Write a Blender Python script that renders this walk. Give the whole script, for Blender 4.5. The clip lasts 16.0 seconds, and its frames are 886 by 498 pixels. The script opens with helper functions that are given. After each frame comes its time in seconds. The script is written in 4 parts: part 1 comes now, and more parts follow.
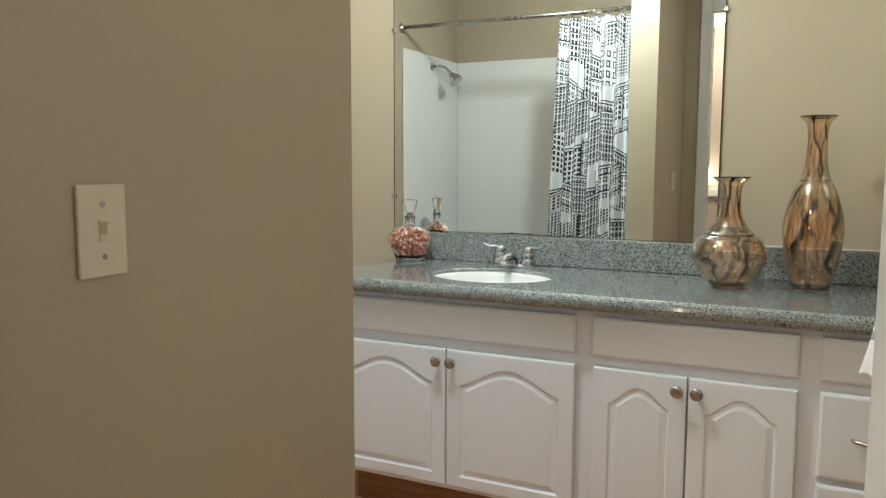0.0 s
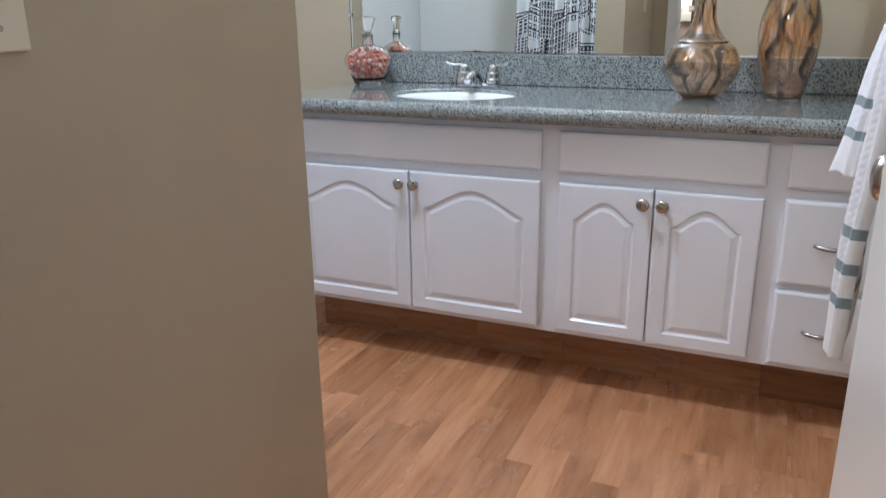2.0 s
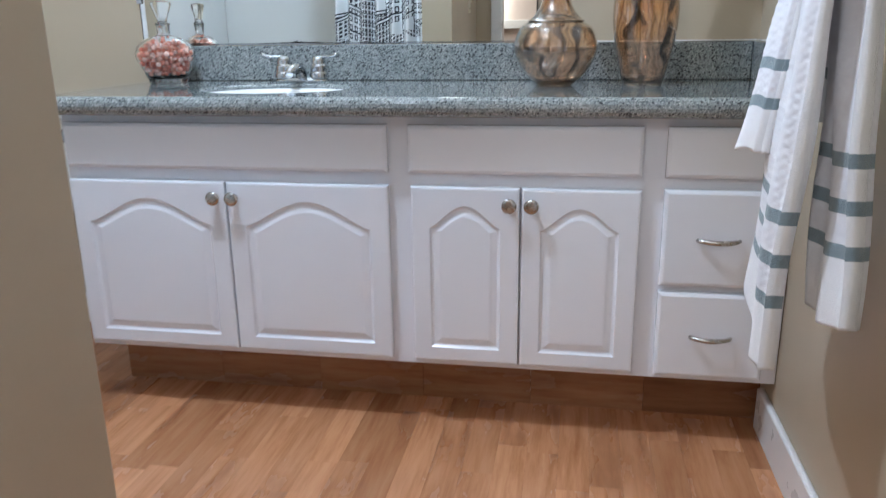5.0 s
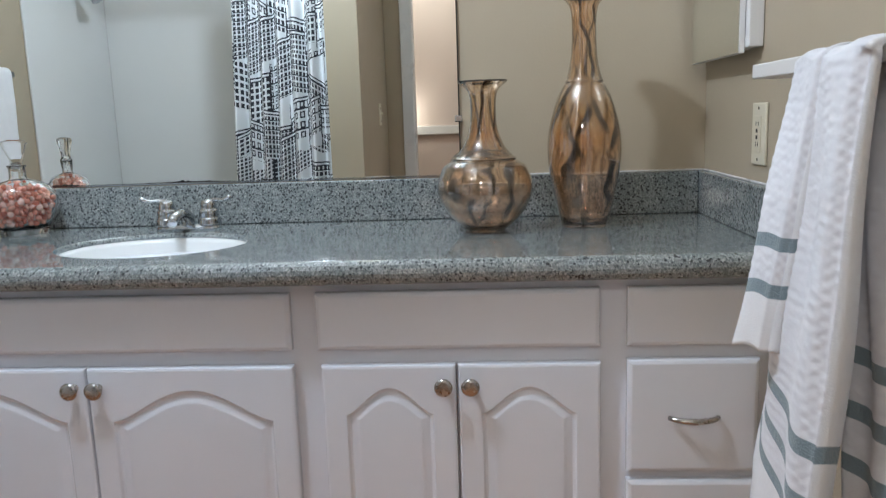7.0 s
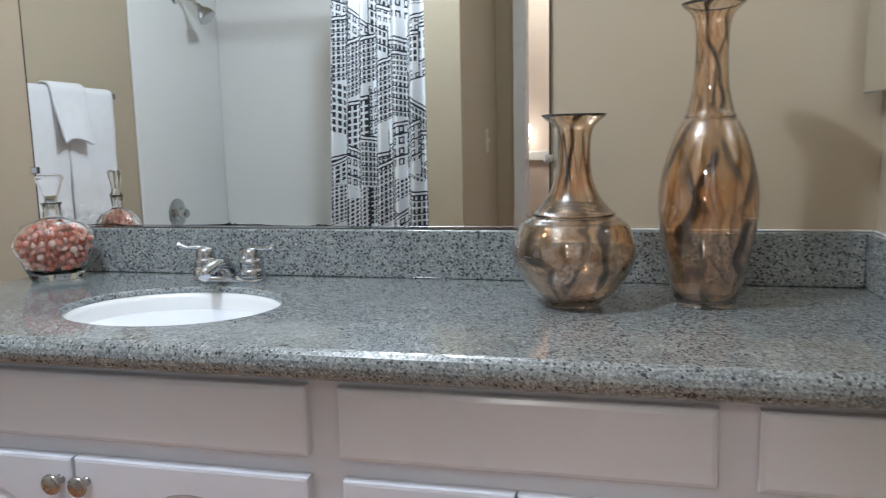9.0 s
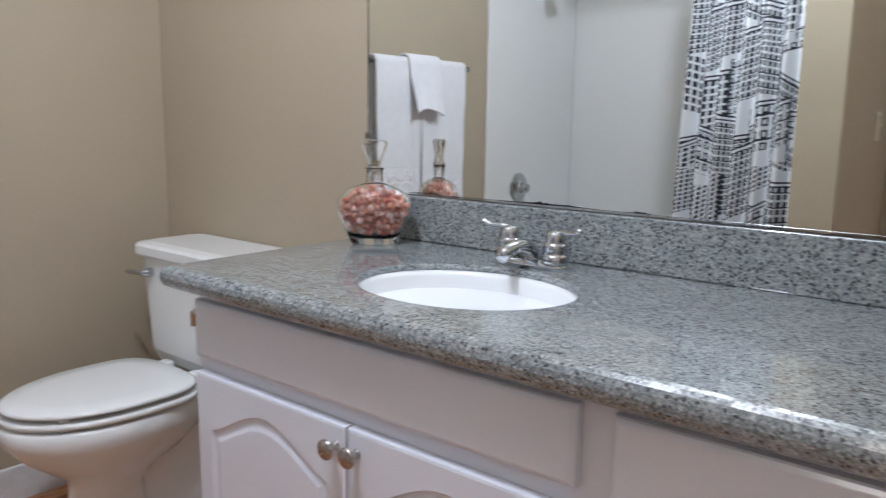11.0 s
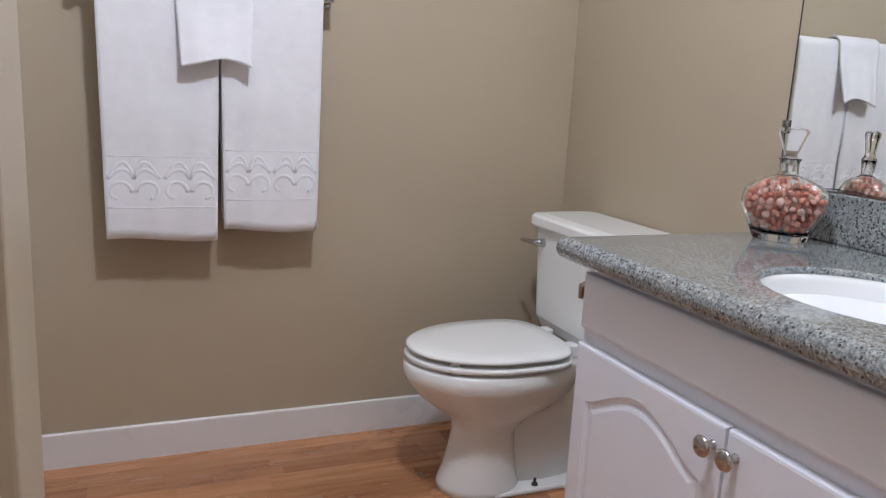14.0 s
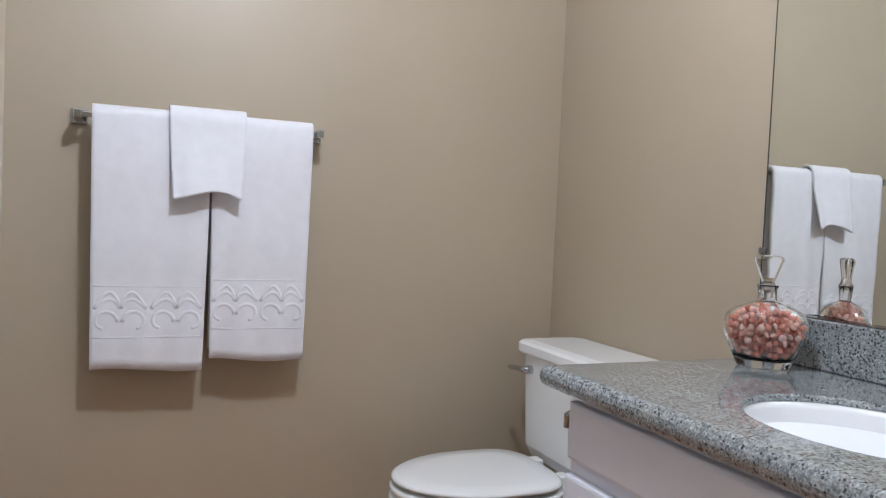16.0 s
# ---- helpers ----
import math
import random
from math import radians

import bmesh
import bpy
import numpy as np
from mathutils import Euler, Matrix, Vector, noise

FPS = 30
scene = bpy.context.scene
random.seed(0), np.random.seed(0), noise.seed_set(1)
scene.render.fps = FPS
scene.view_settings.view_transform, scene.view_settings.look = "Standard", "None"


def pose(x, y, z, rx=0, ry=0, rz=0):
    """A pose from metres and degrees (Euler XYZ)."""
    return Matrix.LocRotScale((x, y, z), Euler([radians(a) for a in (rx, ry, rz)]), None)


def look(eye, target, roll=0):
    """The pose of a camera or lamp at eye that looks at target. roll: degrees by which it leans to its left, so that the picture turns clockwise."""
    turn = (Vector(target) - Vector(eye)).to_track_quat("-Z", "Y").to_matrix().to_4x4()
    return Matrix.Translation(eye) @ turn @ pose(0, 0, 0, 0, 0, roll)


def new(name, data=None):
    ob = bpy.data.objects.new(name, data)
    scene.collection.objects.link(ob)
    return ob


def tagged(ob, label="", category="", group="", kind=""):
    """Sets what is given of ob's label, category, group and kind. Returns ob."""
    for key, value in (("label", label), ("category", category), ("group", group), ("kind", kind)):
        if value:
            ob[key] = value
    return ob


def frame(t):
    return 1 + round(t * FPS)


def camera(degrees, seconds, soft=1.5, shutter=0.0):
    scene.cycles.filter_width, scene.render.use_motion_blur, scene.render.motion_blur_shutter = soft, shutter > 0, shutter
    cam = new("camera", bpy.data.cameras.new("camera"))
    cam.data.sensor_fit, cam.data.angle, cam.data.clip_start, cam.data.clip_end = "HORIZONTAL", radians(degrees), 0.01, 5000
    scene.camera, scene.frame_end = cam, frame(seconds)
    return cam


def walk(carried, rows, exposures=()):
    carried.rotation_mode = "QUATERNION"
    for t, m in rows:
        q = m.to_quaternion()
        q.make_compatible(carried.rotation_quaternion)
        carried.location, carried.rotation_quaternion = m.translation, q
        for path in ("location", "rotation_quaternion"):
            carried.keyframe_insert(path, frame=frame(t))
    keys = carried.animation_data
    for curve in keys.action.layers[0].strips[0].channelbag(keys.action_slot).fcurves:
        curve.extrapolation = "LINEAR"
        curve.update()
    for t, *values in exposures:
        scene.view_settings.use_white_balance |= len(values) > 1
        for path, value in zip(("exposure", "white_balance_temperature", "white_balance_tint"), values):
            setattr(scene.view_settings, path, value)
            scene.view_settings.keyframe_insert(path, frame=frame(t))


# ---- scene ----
cam = camera(60.2, 16.0, soft=1.15, shutter=0.4)
PATH = [
    (0, (0.182, -2.027, 1.142), (-0.69, -0.24, 0.929), 0.2),
    (0.5, (0.177, -1.998, 1.109), (-0.675, -0.207, 0.849), 0.5),
    (1, (0.167, -1.981, 1.084), (-0.651, -0.193, 0.72), 0.4),
    (1.5, (0.170, -1.974, 1.070), (-0.62, -0.207, 0.586), -0.4),
    (2, (0.173, -1.966, 1.054), (-0.593, -0.22, 0.449), -0.7),
    (2.5, (0.165, -1.969, 1.011), (-0.548, -0.235, 0.314), -1.1),
    (3, (0.138, -1.944, 0.992), (-0.494, -0.225, 0.188), -1.1),
    (3.5, (0.101, -1.908, 0.994), (-0.443, -0.18, 0.145), -1.3),
    (4, (0.084, -1.831, 0.97), (-0.4, -0.06, 0.178), -1.2),
    (4.5, (0.054, -1.748, 0.934), (-0.362, 0.093, 0.271), -0.8),
    (7, (-0.03, -1.338, 1.044), (-0.153, 0.629, 0.705), -1.9),
    (7.5, (-0.008, -1.252, 1.063), (-0.155, 0.722, 0.778), -2.4),
    (8, (0.02, -1.157, 1.084), (-0.19, 0.813, 0.807), -2.5),
    (10.5, (0.044, -0.798, 1.076), (-0.986, 0.884, 0.748), 0.7),
    (11, (0.025, -0.772, 1.069), (-1.226, 0.753, 0.736), 0.8),
    (11.5, (0.018, -0.76, 1.059), (-1.436, 0.573, 0.73), 1.4),
    (12, (0.008, -0.769, 1.063), (-1.582, 0.391, 0.71), 2.2),
    (12.5, (-0.009, -0.796, 1.064), (-1.696, 0.206, 0.676), 2.5),
    (13, (-0.005, -0.805, 1.051), (-1.777, 0.023, 0.632), 2.9),
    (13.5, (0.002, -0.813, 1.051), (-1.8, -0.06, 0.618), 3.0),
    (14, (0.002, -0.799, 1.056), (-1.806, -0.042, 0.657), 3.0),
    (14.5, (0.006, -0.79, 1.057), (-1.814, -0.021, 0.744), 3.0),
    (15, (0.009, -0.785, 1.064), (-1.821, -0.01, 0.836), 2.9),
    (15.5, (0.013, -0.791, 1.073), (-1.821, -0.008, 0.928), 2.8),
    (16, (0.019, -0.782, 1.067), (-1.825, -0.011, 0.99), 2.6),
]
walk(cam, [(t, look(e, g, r)) for t, e, g, r in PATH],
     [(0, 0.1, 6950, -5), (0.9, 0.17, 6150, 0), (2.0, 0.24, 5800, 5), (3.2, 0.36, 5700, 5), (4.0, 0.42, 5550, 3), (4.5, 0.42, 5500, 3), (6.8, 0.0, 5900, 3), (8.2, 0.0, 6050, 4), (10.5, 0.05, 6080, 9), (12, 0.0, 6120, 13), (13, 0.0, 6350, 14), (16, -0.02, 6150, 11)])

# ---- world and light ----
world = bpy.data.worlds.new("world")
scene.world = world
world.use_nodes = True
world.node_tree.nodes["Background"].inputs[0].default_value = (0.9, 0.88, 0.85, 1)
world.node_tree.nodes["Background"].inputs[1].default_value = 0.05
scene.view_settings.exposure = 0.0


def lamp(name, kind, at, energy, colour, size, aim=None):
    d = bpy.data.lights.new(name, kind)
    d.energy, d.color = energy, colour
    if kind == "AREA":
        d.shape, d.size = "DISK", size
    else:
        d.shadow_soft_size = size
    ob = new(name, d)
    ob.matrix_world = look(at, aim) if aim else Matrix.Translation(at)
    return ob


lamp("ceiling_lamp_light", "POINT", (-0.80, -0.46, 2.25), 52, (0.88, 0.945, 1.09), 0.05)
lamp("hall_lamp_light", "POINT", (-0.56, -2.80, 1.12), 1.5, (1.0, 0.86, 0.76), 0.05)
lamp("hall_ceiling_light", "POINT", (-0.48, -2.36, 2.15), 22, (1.0, 0.93, 0.86), 0.08)


# ---- materials ----
class Mat:
    """A node material with a few shorthand helpers."""

    def __init__(self, name):
        self.m = bpy.data.materials.new(name)
        self.m.use_nodes = True
        self.t = self.m.node_tree
        self.b = self.t.nodes["Principled BSDF"]

    def add(self, kind, **sets):
        n = self.t.nodes.new(kind)
        for k, v in sets.items():
            if k in n.inputs:
                n.inputs[k].default_value = v
        return n

    def link(self, a, b):
        self.t.links.new(a, b)

    def coords(self, which="Object", scale=(1, 1, 1)):
        tc = self.add("ShaderNodeTexCoord")
        mp = self.add("ShaderNodeMapping")
        mp.inputs["Scale"].default_value = scale
        self.link(tc.outputs[which], mp.inputs["Vector"])
        return mp.outputs[0]

    def noise(self, vec, scale, detail=4, rough=0.5):
        n = self.add("ShaderNodeTexNoise", Scale=scale, Detail=detail, Roughness=rough)
        self.link(vec, n.inputs["Vector"])
        return n.outputs[0]

    def ramp(self, fac, stops):
        r = self.add("ShaderNodeValToRGB")
        e = r.color_ramp.elements
        while len(e) < len(stops):
            e.new(0.5)
        for el, (p, c) in zip(e, stops):
            el.position, el.color = p, (*c, 1)
        self.link(fac, r.inputs[0])
        return r.outputs[0]

    def mix(self, fac, a, b, kind="MIX"):
        n = self.t.nodes.new("ShaderNodeMix")
        n.data_type, n.blend_type = "RGBA", kind
        for sock, v in ((n.inputs[0], fac), (n.inputs[6], a), (n.inputs[7], b)):
            if hasattr(v, "is_linked"):
                self.link(v, sock)
            elif isinstance(v, tuple):
                sock.default_value = (*v, 1)
            else:
                sock.default_value = v
        return n.outputs[2]

    def math(self, op, a, b=0.0, c=0.0):
        n = self.t.nodes.new("ShaderNodeMath")
        n.operation = op
        for sock, v in zip(n.inputs, (a, b, c)):
            if hasattr(v, "is_linked"):
                self.link(v, sock)
            else:
                sock.default_value = v
        return n.outputs[0]

    def bump(self, height, strength, distance=0.002):
        n = self.add("ShaderNodeBump", Strength=strength, Distance=distance)
        self.link(height, n.inputs["Height"])
        self.link(n.outputs[0], self.b.inputs["Normal"])

    def base(self, v):
        if isinstance(v, tuple):
            self.b.inputs["Base Color"].default_value = (*v, 1)
        else:
            self.link(v, self.b.inputs["Base Color"])

    def put(self, **k):
        for n, v in k.items():
            self.b.inputs[n.replace("_", " ")].default_value = v
        return self


def painted(name, colour, rough, bump=0.1, scale=220, spread=0.06):
    q = Mat(name)
    v = q.coords()
    blot = q.noise(v, 1.7, 3)
    c2 = tuple(x * (1 - spread) for x in colour)
    q.base(q.ramp(blot, [(0.3, colour), (0.7, c2)]))
    fine = q.noise(v, scale, 3)
    q.bump(fine, bump, 0.001)
    wear = q.noise(v, 9, 4)
    q.link(q.ramp(wear, [(0.3, (rough * 0.95,) * 3), (0.7, (min(1, rough * 1.05),) * 3)]), q.b.inputs["Roughness"])
    return q.m


WALL = painted("tan_wall_paint", (0.458, 0.386, 0.279), 0.42, 0.25, 160)
HALL = painted("cream_hall_paint", (0.64, 0.54, 0.485), 0.6, 0.2, 160)
CEIL = painted("white_ceiling_paint", (0.78, 0.75, 0.70), 0.8, 0.4, 90)
TRIM = painted("white_trim_paint", (0.76, 0.75, 0.74), 0.28, 0.05, 120, 0.04)
CAB = painted("white_cabinet_lacquer", (0.82, 0.84, 0.90), 0.2, 0.04, 60, 0.04)
DOOR = painted("white_door_paint", (0.76, 0.75, 0.75), 0.35, 0.06, 90, 0.04)
PLATE = painted("ivory_plastic", (0.72, 0.66, 0.52), 0.3, 0.02, 50, 0.03)
SURR = painted("white_acrylic", (0.80, 0.80, 0.78), 0.15, 0.02, 12, 0.03)
CERAM = painted("white_porcelain", (0.82, 0.83, 0.81), 0.06, 0.01, 8, 0.02)
DARK = painted("dark_gap", (0.03, 0.025, 0.02), 0.6)


def metal(name, colour, rough):
    q = Mat(name)
    q.base(colour)
    v = q.coords()
    q.link(q.ramp(q.noise(v, 60, 3), [(0.2, (rough * 0.7,) * 3), (0.8, (rough * 1.3,) * 3)]), q.b.inputs["Roughness"])
    return q.put(Metallic=1.0).m


CHROME = metal("chrome", (0.53, 0.55, 0.57), 0.04)
NICKEL = metal("brushed_nickel", (0.50, 0.475, 0.45), 0.25)
MIRROR = metal("mirror_silver", (0.86, 0.89, 0.87), 0.008)


def granite():
    q = Mat("grey_speckled_granite")
    v = q.coords()
    cell = q.add("ShaderNodeTexVoronoi", Scale=300.0)
    q.link(v, cell.inputs["Vector"])
    grain = q.ramp(cell.outputs["Color"], [(0.0, (0.12, 0.13, 0.13)), (0.35, (0.27, 0.285, 0.285)), (0.6, (0.37, 0.385, 0.38)), (0.85, (0.46, 0.47, 0.46)), (1.0, (0.70, 0.69, 0.66))])
    fleck = q.add("ShaderNodeTexVoronoi", Scale=215.0)
    q.link(v, fleck.inputs["Vector"])
    split = q.add("ShaderNodeSeparateColor")
    q.link(fleck.outputs["Color"], split.inputs[0])
    black = q.math("MULTIPLY", q.math("LESS_THAN", split.outputs[1], 0.17), q.math("LESS_THAN", fleck.outputs["Distance"], 0.52))
    fine = q.ramp(q.noise(v, 420, 3, 0.7), [(0.36, (0.55, 0.56, 0.57)), (0.6, (1.0, 1.0, 0.99))])
    big = q.ramp(q.noise(v, 22, 4), [(0.35, (0.84, 0.88, 0.89)), (0.65, (1.0, 1.02, 1.01))])
    stone = q.mix(1.0, q.mix(1.0, grain, fine, "MULTIPLY"), big, "MULTIPLY")
    q.base(q.mix(black, stone, (0.055, 0.058, 0.06)))
    return q.put(Roughness=0.08, Coat_Weight=0.5, Coat_Roughness=0.03).m


GRANITE = granite()


def laminate(name="oak_laminate", tone_scale=1.0):
    q = Mat(name)
    oi = q.add("ShaderNodeObjectInfo")
    tc = q.add("ShaderNodeTexCoord")
    off = q.add("ShaderNodeVectorMath")
    off.operation = "MULTIPLY_ADD"
    cmb = q.add("ShaderNodeCombineXYZ")
    for k in range(3):
        q.link(oi.outputs["Random"], cmb.inputs[k])
    q.link(cmb.outputs[0], off.inputs[0])
    off.inputs[1].default_value = (37, 53, 11)
    q.link(tc.outputs["Object"], off.inputs[2])
    mp = q.add("ShaderNodeMapping")
    mp.inputs["Scale"].default_value = (1, 0.09, 1)
    q.link(off.outputs[0], mp.inputs["Vector"])
    grain = q.noise(mp.outputs[0], 46, 6, 0.6)
    mp2 = q.add("ShaderNodeMapping")
    mp2.inputs["Scale"].default_value = (1, 0.3, 1)
    q.link(off.outputs[0], mp2.inputs["Vector"])
    figure = q.noise(mp2.outputs[0], 11, 4, 0.6)
    a = q.ramp(grain, [(0.28, (0.35, 0.152, 0.068)), (0.5, (0.485, 0.235, 0.116)), (0.75, (0.57, 0.305, 0.163))])
    b = q.ramp(figure, [(0.32, (0.50, 0.40, 0.33)), (0.50, (1, 1, 1))])
    tone = q.ramp(oi.outputs["Random"], [(p, tuple(c * tone_scale for c in k)) for p, k in ((0.0, (0.74, 0.68, 0.61)), (0.4, (0.97, 0.95, 0.92)), (1.0, (1.20, 1.20, 1.17)))])
    q.base(q.mix(1.0, q.mix(0.55, a, q.mix(1.0, a, b, "MULTIPLY")), tone, "MULTIPLY"))
    q.bump(grain, 0.08, 0.0006)
    q.link(q.ramp(figure, [(0.3, (0.30,) * 3), (0.7, (0.22,) * 3)]), q.b.inputs["Roughness"])
    return q.m


LAMINATE = laminate()
# Floor laminate again, tone ramp scaled to 0.62 for the toe boards.
TOE = laminate("oak_laminate_toned_down", 0.62)


def terry(name, colour, scale, strength):
    q = Mat(name)
    v = q.coords()
    loops = q.add("ShaderNodeTexVoronoi", Scale=scale)
    q.link(v, loops.inputs["Vector"])
    c2 = tuple(x * 0.95 for x in colour)
    q.base(q.ramp(q.noise(v, 30, 3), [(0.3, c2), (0.7, colour)]))
    q.bump(loops.outputs["Distance"], strength, 0.003)
    return q.put(Roughness=0.95, Sheen_Weight=0.3).m


TOWEL = terry("white_terry_cloth", (0.84, 0.84, 0.86), 700, 0.3)


def waffle(name, colour):
    """Loop pile woven in small raised squares."""
    q = Mat(name)
    v = q.coords()
    sep = q.add("ShaderNodeSeparateXYZ")
    q.link(v, sep.inputs[0])
    drift = q.math("MULTIPLY", q.noise(v, 35, 2), 1.6)
    a = q.math("SINE", q.math("MULTIPLY_ADD", sep.outputs[0], 460.0, drift))
    b = q.math("SINE", q.math("MULTIPLY_ADD", sep.outputs[2], 460.0, drift))
    pile = q.noise(v, 900, 3)
    h = q.math("MULTIPLY_ADD", q.math("MULTIPLY", a, b), 0.5, q.math("MULTIPLY", pile, 0.5))
    c2 = tuple(x * 0.92 for x in colour)
    q.base(q.ramp(q.noise(v, 40, 3), [(0.3, c2), (0.7, colour)]))
    q.bump(h, 0.27, 0.0042)
    return q.put(Roughness=0.95, Sheen_Weight=0.3).m


WAFFLE = waffle("white_waffle_cloth", (0.78, 0.78, 0.82))
STRIPE = terry("grey_blue_woven_stripe", (0.22, 0.28, 0.31), 500, 0.5)


def lustre():
    q = Mat("amber_swirl_lustre_glass")
    v = q.coords()
    uvn = q.add("ShaderNodeUVMap")
    sep = q.add("ShaderNodeSeparateXYZ")
    q.link(uvn.outputs[0], sep.inputs[0])
    u, h = sep.outputs[0], sep.outputs[1]
    drift = q.math("SUBTRACT", q.noise(v, 8, 2), 0.5)
    swing = q.math("MULTIPLY", q.math("SINE", q.math("MULTIPLY_ADD", h, 14.0, q.math("MULTIPLY", drift, 2.5))), 0.40)
    phase = q.math("ADD", q.math("ADD", q.math("MULTIPLY", u, 5.0), swing), q.math("MULTIPLY", drift, 1.7))
    line = q.math("FRACT", phase)
    fine = q.math("FRACT", q.math("MULTIPLY_ADD", phase, 2.0, q.math("MULTIPLY", h, 3.0)))
    band = q.math("MULTIPLY_ADD", drift, 0.25, h)
    gate = q.ramp(q.noise(v, 14, 2), [(0.38, (0, 0, 0)), (0.52, (1, 1, 1))])
    tint = q.ramp(band, [(0.05, (0.97, 0.85, 0.77)), (0.12, (0.98, 0.87, 0.76)), (0.18, (0.98, 0.73, 0.48)), (0.235, (0.97, 0.82, 0.64)), (0.29, (0.97, 0.88, 0.76)), (0.42, (0.97, 0.84, 0.70))])
    smoke = q.ramp(q.noise(v, 12, 2), [(0.34, (0.88, 0.80, 0.70)), (0.54, (1, 0.98, 0.96))])
    dark = q.ramp(line, [(0.0, (0.07, 0.045, 0.03)), (0.10, (0.11, 0.07, 0.045)), (0.20, (0.90, 0.86, 0.80)), (0.52, (1, 1, 1)), (0.60, (0.66, 0.58, 0.50)), (0.68, (1, 0.98, 0.96)), (0.93, (1, 0.98, 0.95)), (1.0, (0.07, 0.045, 0.03))])
    thin = q.ramp(fine, [(0.0, (0.66, 0.60, 0.52)), (0.08, (1, 1, 1)), (0.94, (1, 1, 1)), (1.0, (0.66, 0.60, 0.52))])
    q.base(q.mix(1.0, q.mix(1.0, q.mix(1.0, tint, smoke, "MULTIPLY"), q.mix(gate, (0.97, 0.90, 0.82), dark), "MULTIPLY"), thin, "MULTIPLY"))
    return q.put(Roughness=0.015, IOR=1.45, Transmission_Weight=1.0, Coat_Weight=1.0, Coat_Roughness=0.01, Coat_IOR=1.75).m


LUSTRE = lustre()


def clear_glass():
    q = Mat("clear_glass")
    q.base((1, 1, 1))
    return q.put(Roughness=0.0, Transmission_Weight=1.0, IOR=1.45).m


GLASS = clear_glass()


def beads():
    q = Mat("coral_glass_beads")
    g = q.add("ShaderNodeNewGeometry")
    q.base(q.ramp(g.outputs["Random Per Island"], [(0.0, (0.55, 0.12, 0.07)), (0.3, (0.78, 0.27, 0.18)), (0.7, (0.86, 0.40, 0.29)), (1.0, (0.90, 0.62, 0.52))]))
    return q.put(Roughness=0.06, Coat_Weight=1.0, Coat_Roughness=0.02).m


BEADS = beads()


def glow(name, colour, strength):
    q = Mat(name)
    q.base((0.9, 0.9, 0.9))
    q.b.inputs["Emission Color"].default_value = (*colour, 1)
    return q.put(Emission_Strength=strength).m


BULB = glow("warm_bulb", (1.0, 0.86, 0.66), 14)


# ---- mesh helpers ----
def mesh_of(name, bm, mat, smooth=False):
    me = bpy.data.meshes.new(name)
    bmesh.ops.recalc_face_normals(bm, faces=bm.faces)
    bm.to_mesh(me)
    bm.free()
    for m in (mat if isinstance(mat, (list, tuple)) else [mat]):
        me.materials.append(m)
    if smooth:
        me.polygons.foreach_set("use_smooth", [True] * len(me.polygons))
    return me


def part(name, bm, mat, parent=None, label="", smooth=False):
    ob = new(name, mesh_of(name, bm, mat, smooth))
    if parent:
        ob.parent = parent
    return tagged(ob, label)


def thing(name, at, label, category, group="", kind=""):
    ob = new(name)
    ob.location = at
    return tagged(ob, label, category, group, kind)


def box(bm, lo, hi, bevel=0.0, seg=2):
    lo, hi = Vector(lo), Vector(hi)
    r = bmesh.ops.create_cube(bm, size=1, matrix=Matrix.Translation((lo + hi) / 2) @ Matrix.Diagonal((*(hi - lo), 1)))
    if bevel:
        es = list({e for v in r["verts"] for e in v.link_edges})
        bmesh.ops.bevel(bm, geom=es, offset=bevel, segments=seg, affect="EDGES", profile=0.5)
    return bm


def boxed(lo, hi, bevel=0.0, seg=2):
    return box(bmesh.new(), lo, hi, bevel, seg)


def lathe(bm, profile, n=32, m=Matrix.Identity(4), squash=1.0):
    rings = []
    for r, z in profile:
        rings.append([bm.verts.new(m @ Vector((r * math.cos(a), r * math.sin(a) * squash, z))) for a in [2 * math.pi * k / n for k in range(n)]])
    for a, b in zip(rings, rings[1:]):
        for k in range(n):
            bm.faces.new((a[k], a[(k + 1) % n], b[(k + 1) % n], b[k]))
    for ring, flip in ((rings[0], True), (rings[-1], False)):
        if profile[0 if flip else -1][0] > 1e-6:
            bm.faces.new(ring[::-1] if flip else ring)
    return bm


def smooth_profile(points, n=6):
    """A Catmull-Rom run through profile points."""
    out = []
    p = [points[0]] + list(points) + [points[-1]]
    for a, b, c, d in zip(p, p[1:], p[2:], p[3:]):
        for k in range(n):
            t = k / n
            out.append(tuple(0.5 * (2 * y + (z - x) * t + (2 * x - 5 * y + 4 * z - w) * t * t + (3 * y - x - 3 * z + w) * t ** 3)
                             for x, y, z, w in zip(a, b, c, d)))
    out.append(points[-1])
    return [(max(r, 0.0005), z) for r, z in out]


def tube(bm, path, radius, n=10):
    """A round rod along a path; radius is a number or one per point."""
    rings = []
    for i, p in enumerate(path):
        p = Vector(p)
        d = (Vector(path[min(i + 1, len(path) - 1)]) - Vector(path[max(i - 1, 0)])).normalized()
        u = d.orthogonal().normalized() if i == 0 else (u - d * u.dot(d)).normalized()
        w = d.cross(u)
        r = radius[i] if isinstance(radius, (list, tuple)) else radius
        rings.append([bm.verts.new(p + r * (u * math.cos(a) + w * math.sin(a))) for a in [2 * math.pi * k / n for k in range(n)]])
    for a, b in zip(rings, rings[1:]):
        for k in range(n):
            bm.faces.new((a[k], a[(k + 1) % n], b[(k + 1) % n], b[k]))
    bm.faces.new(rings[0][::-1])
    bm.faces.new(rings[-1])
    return bm


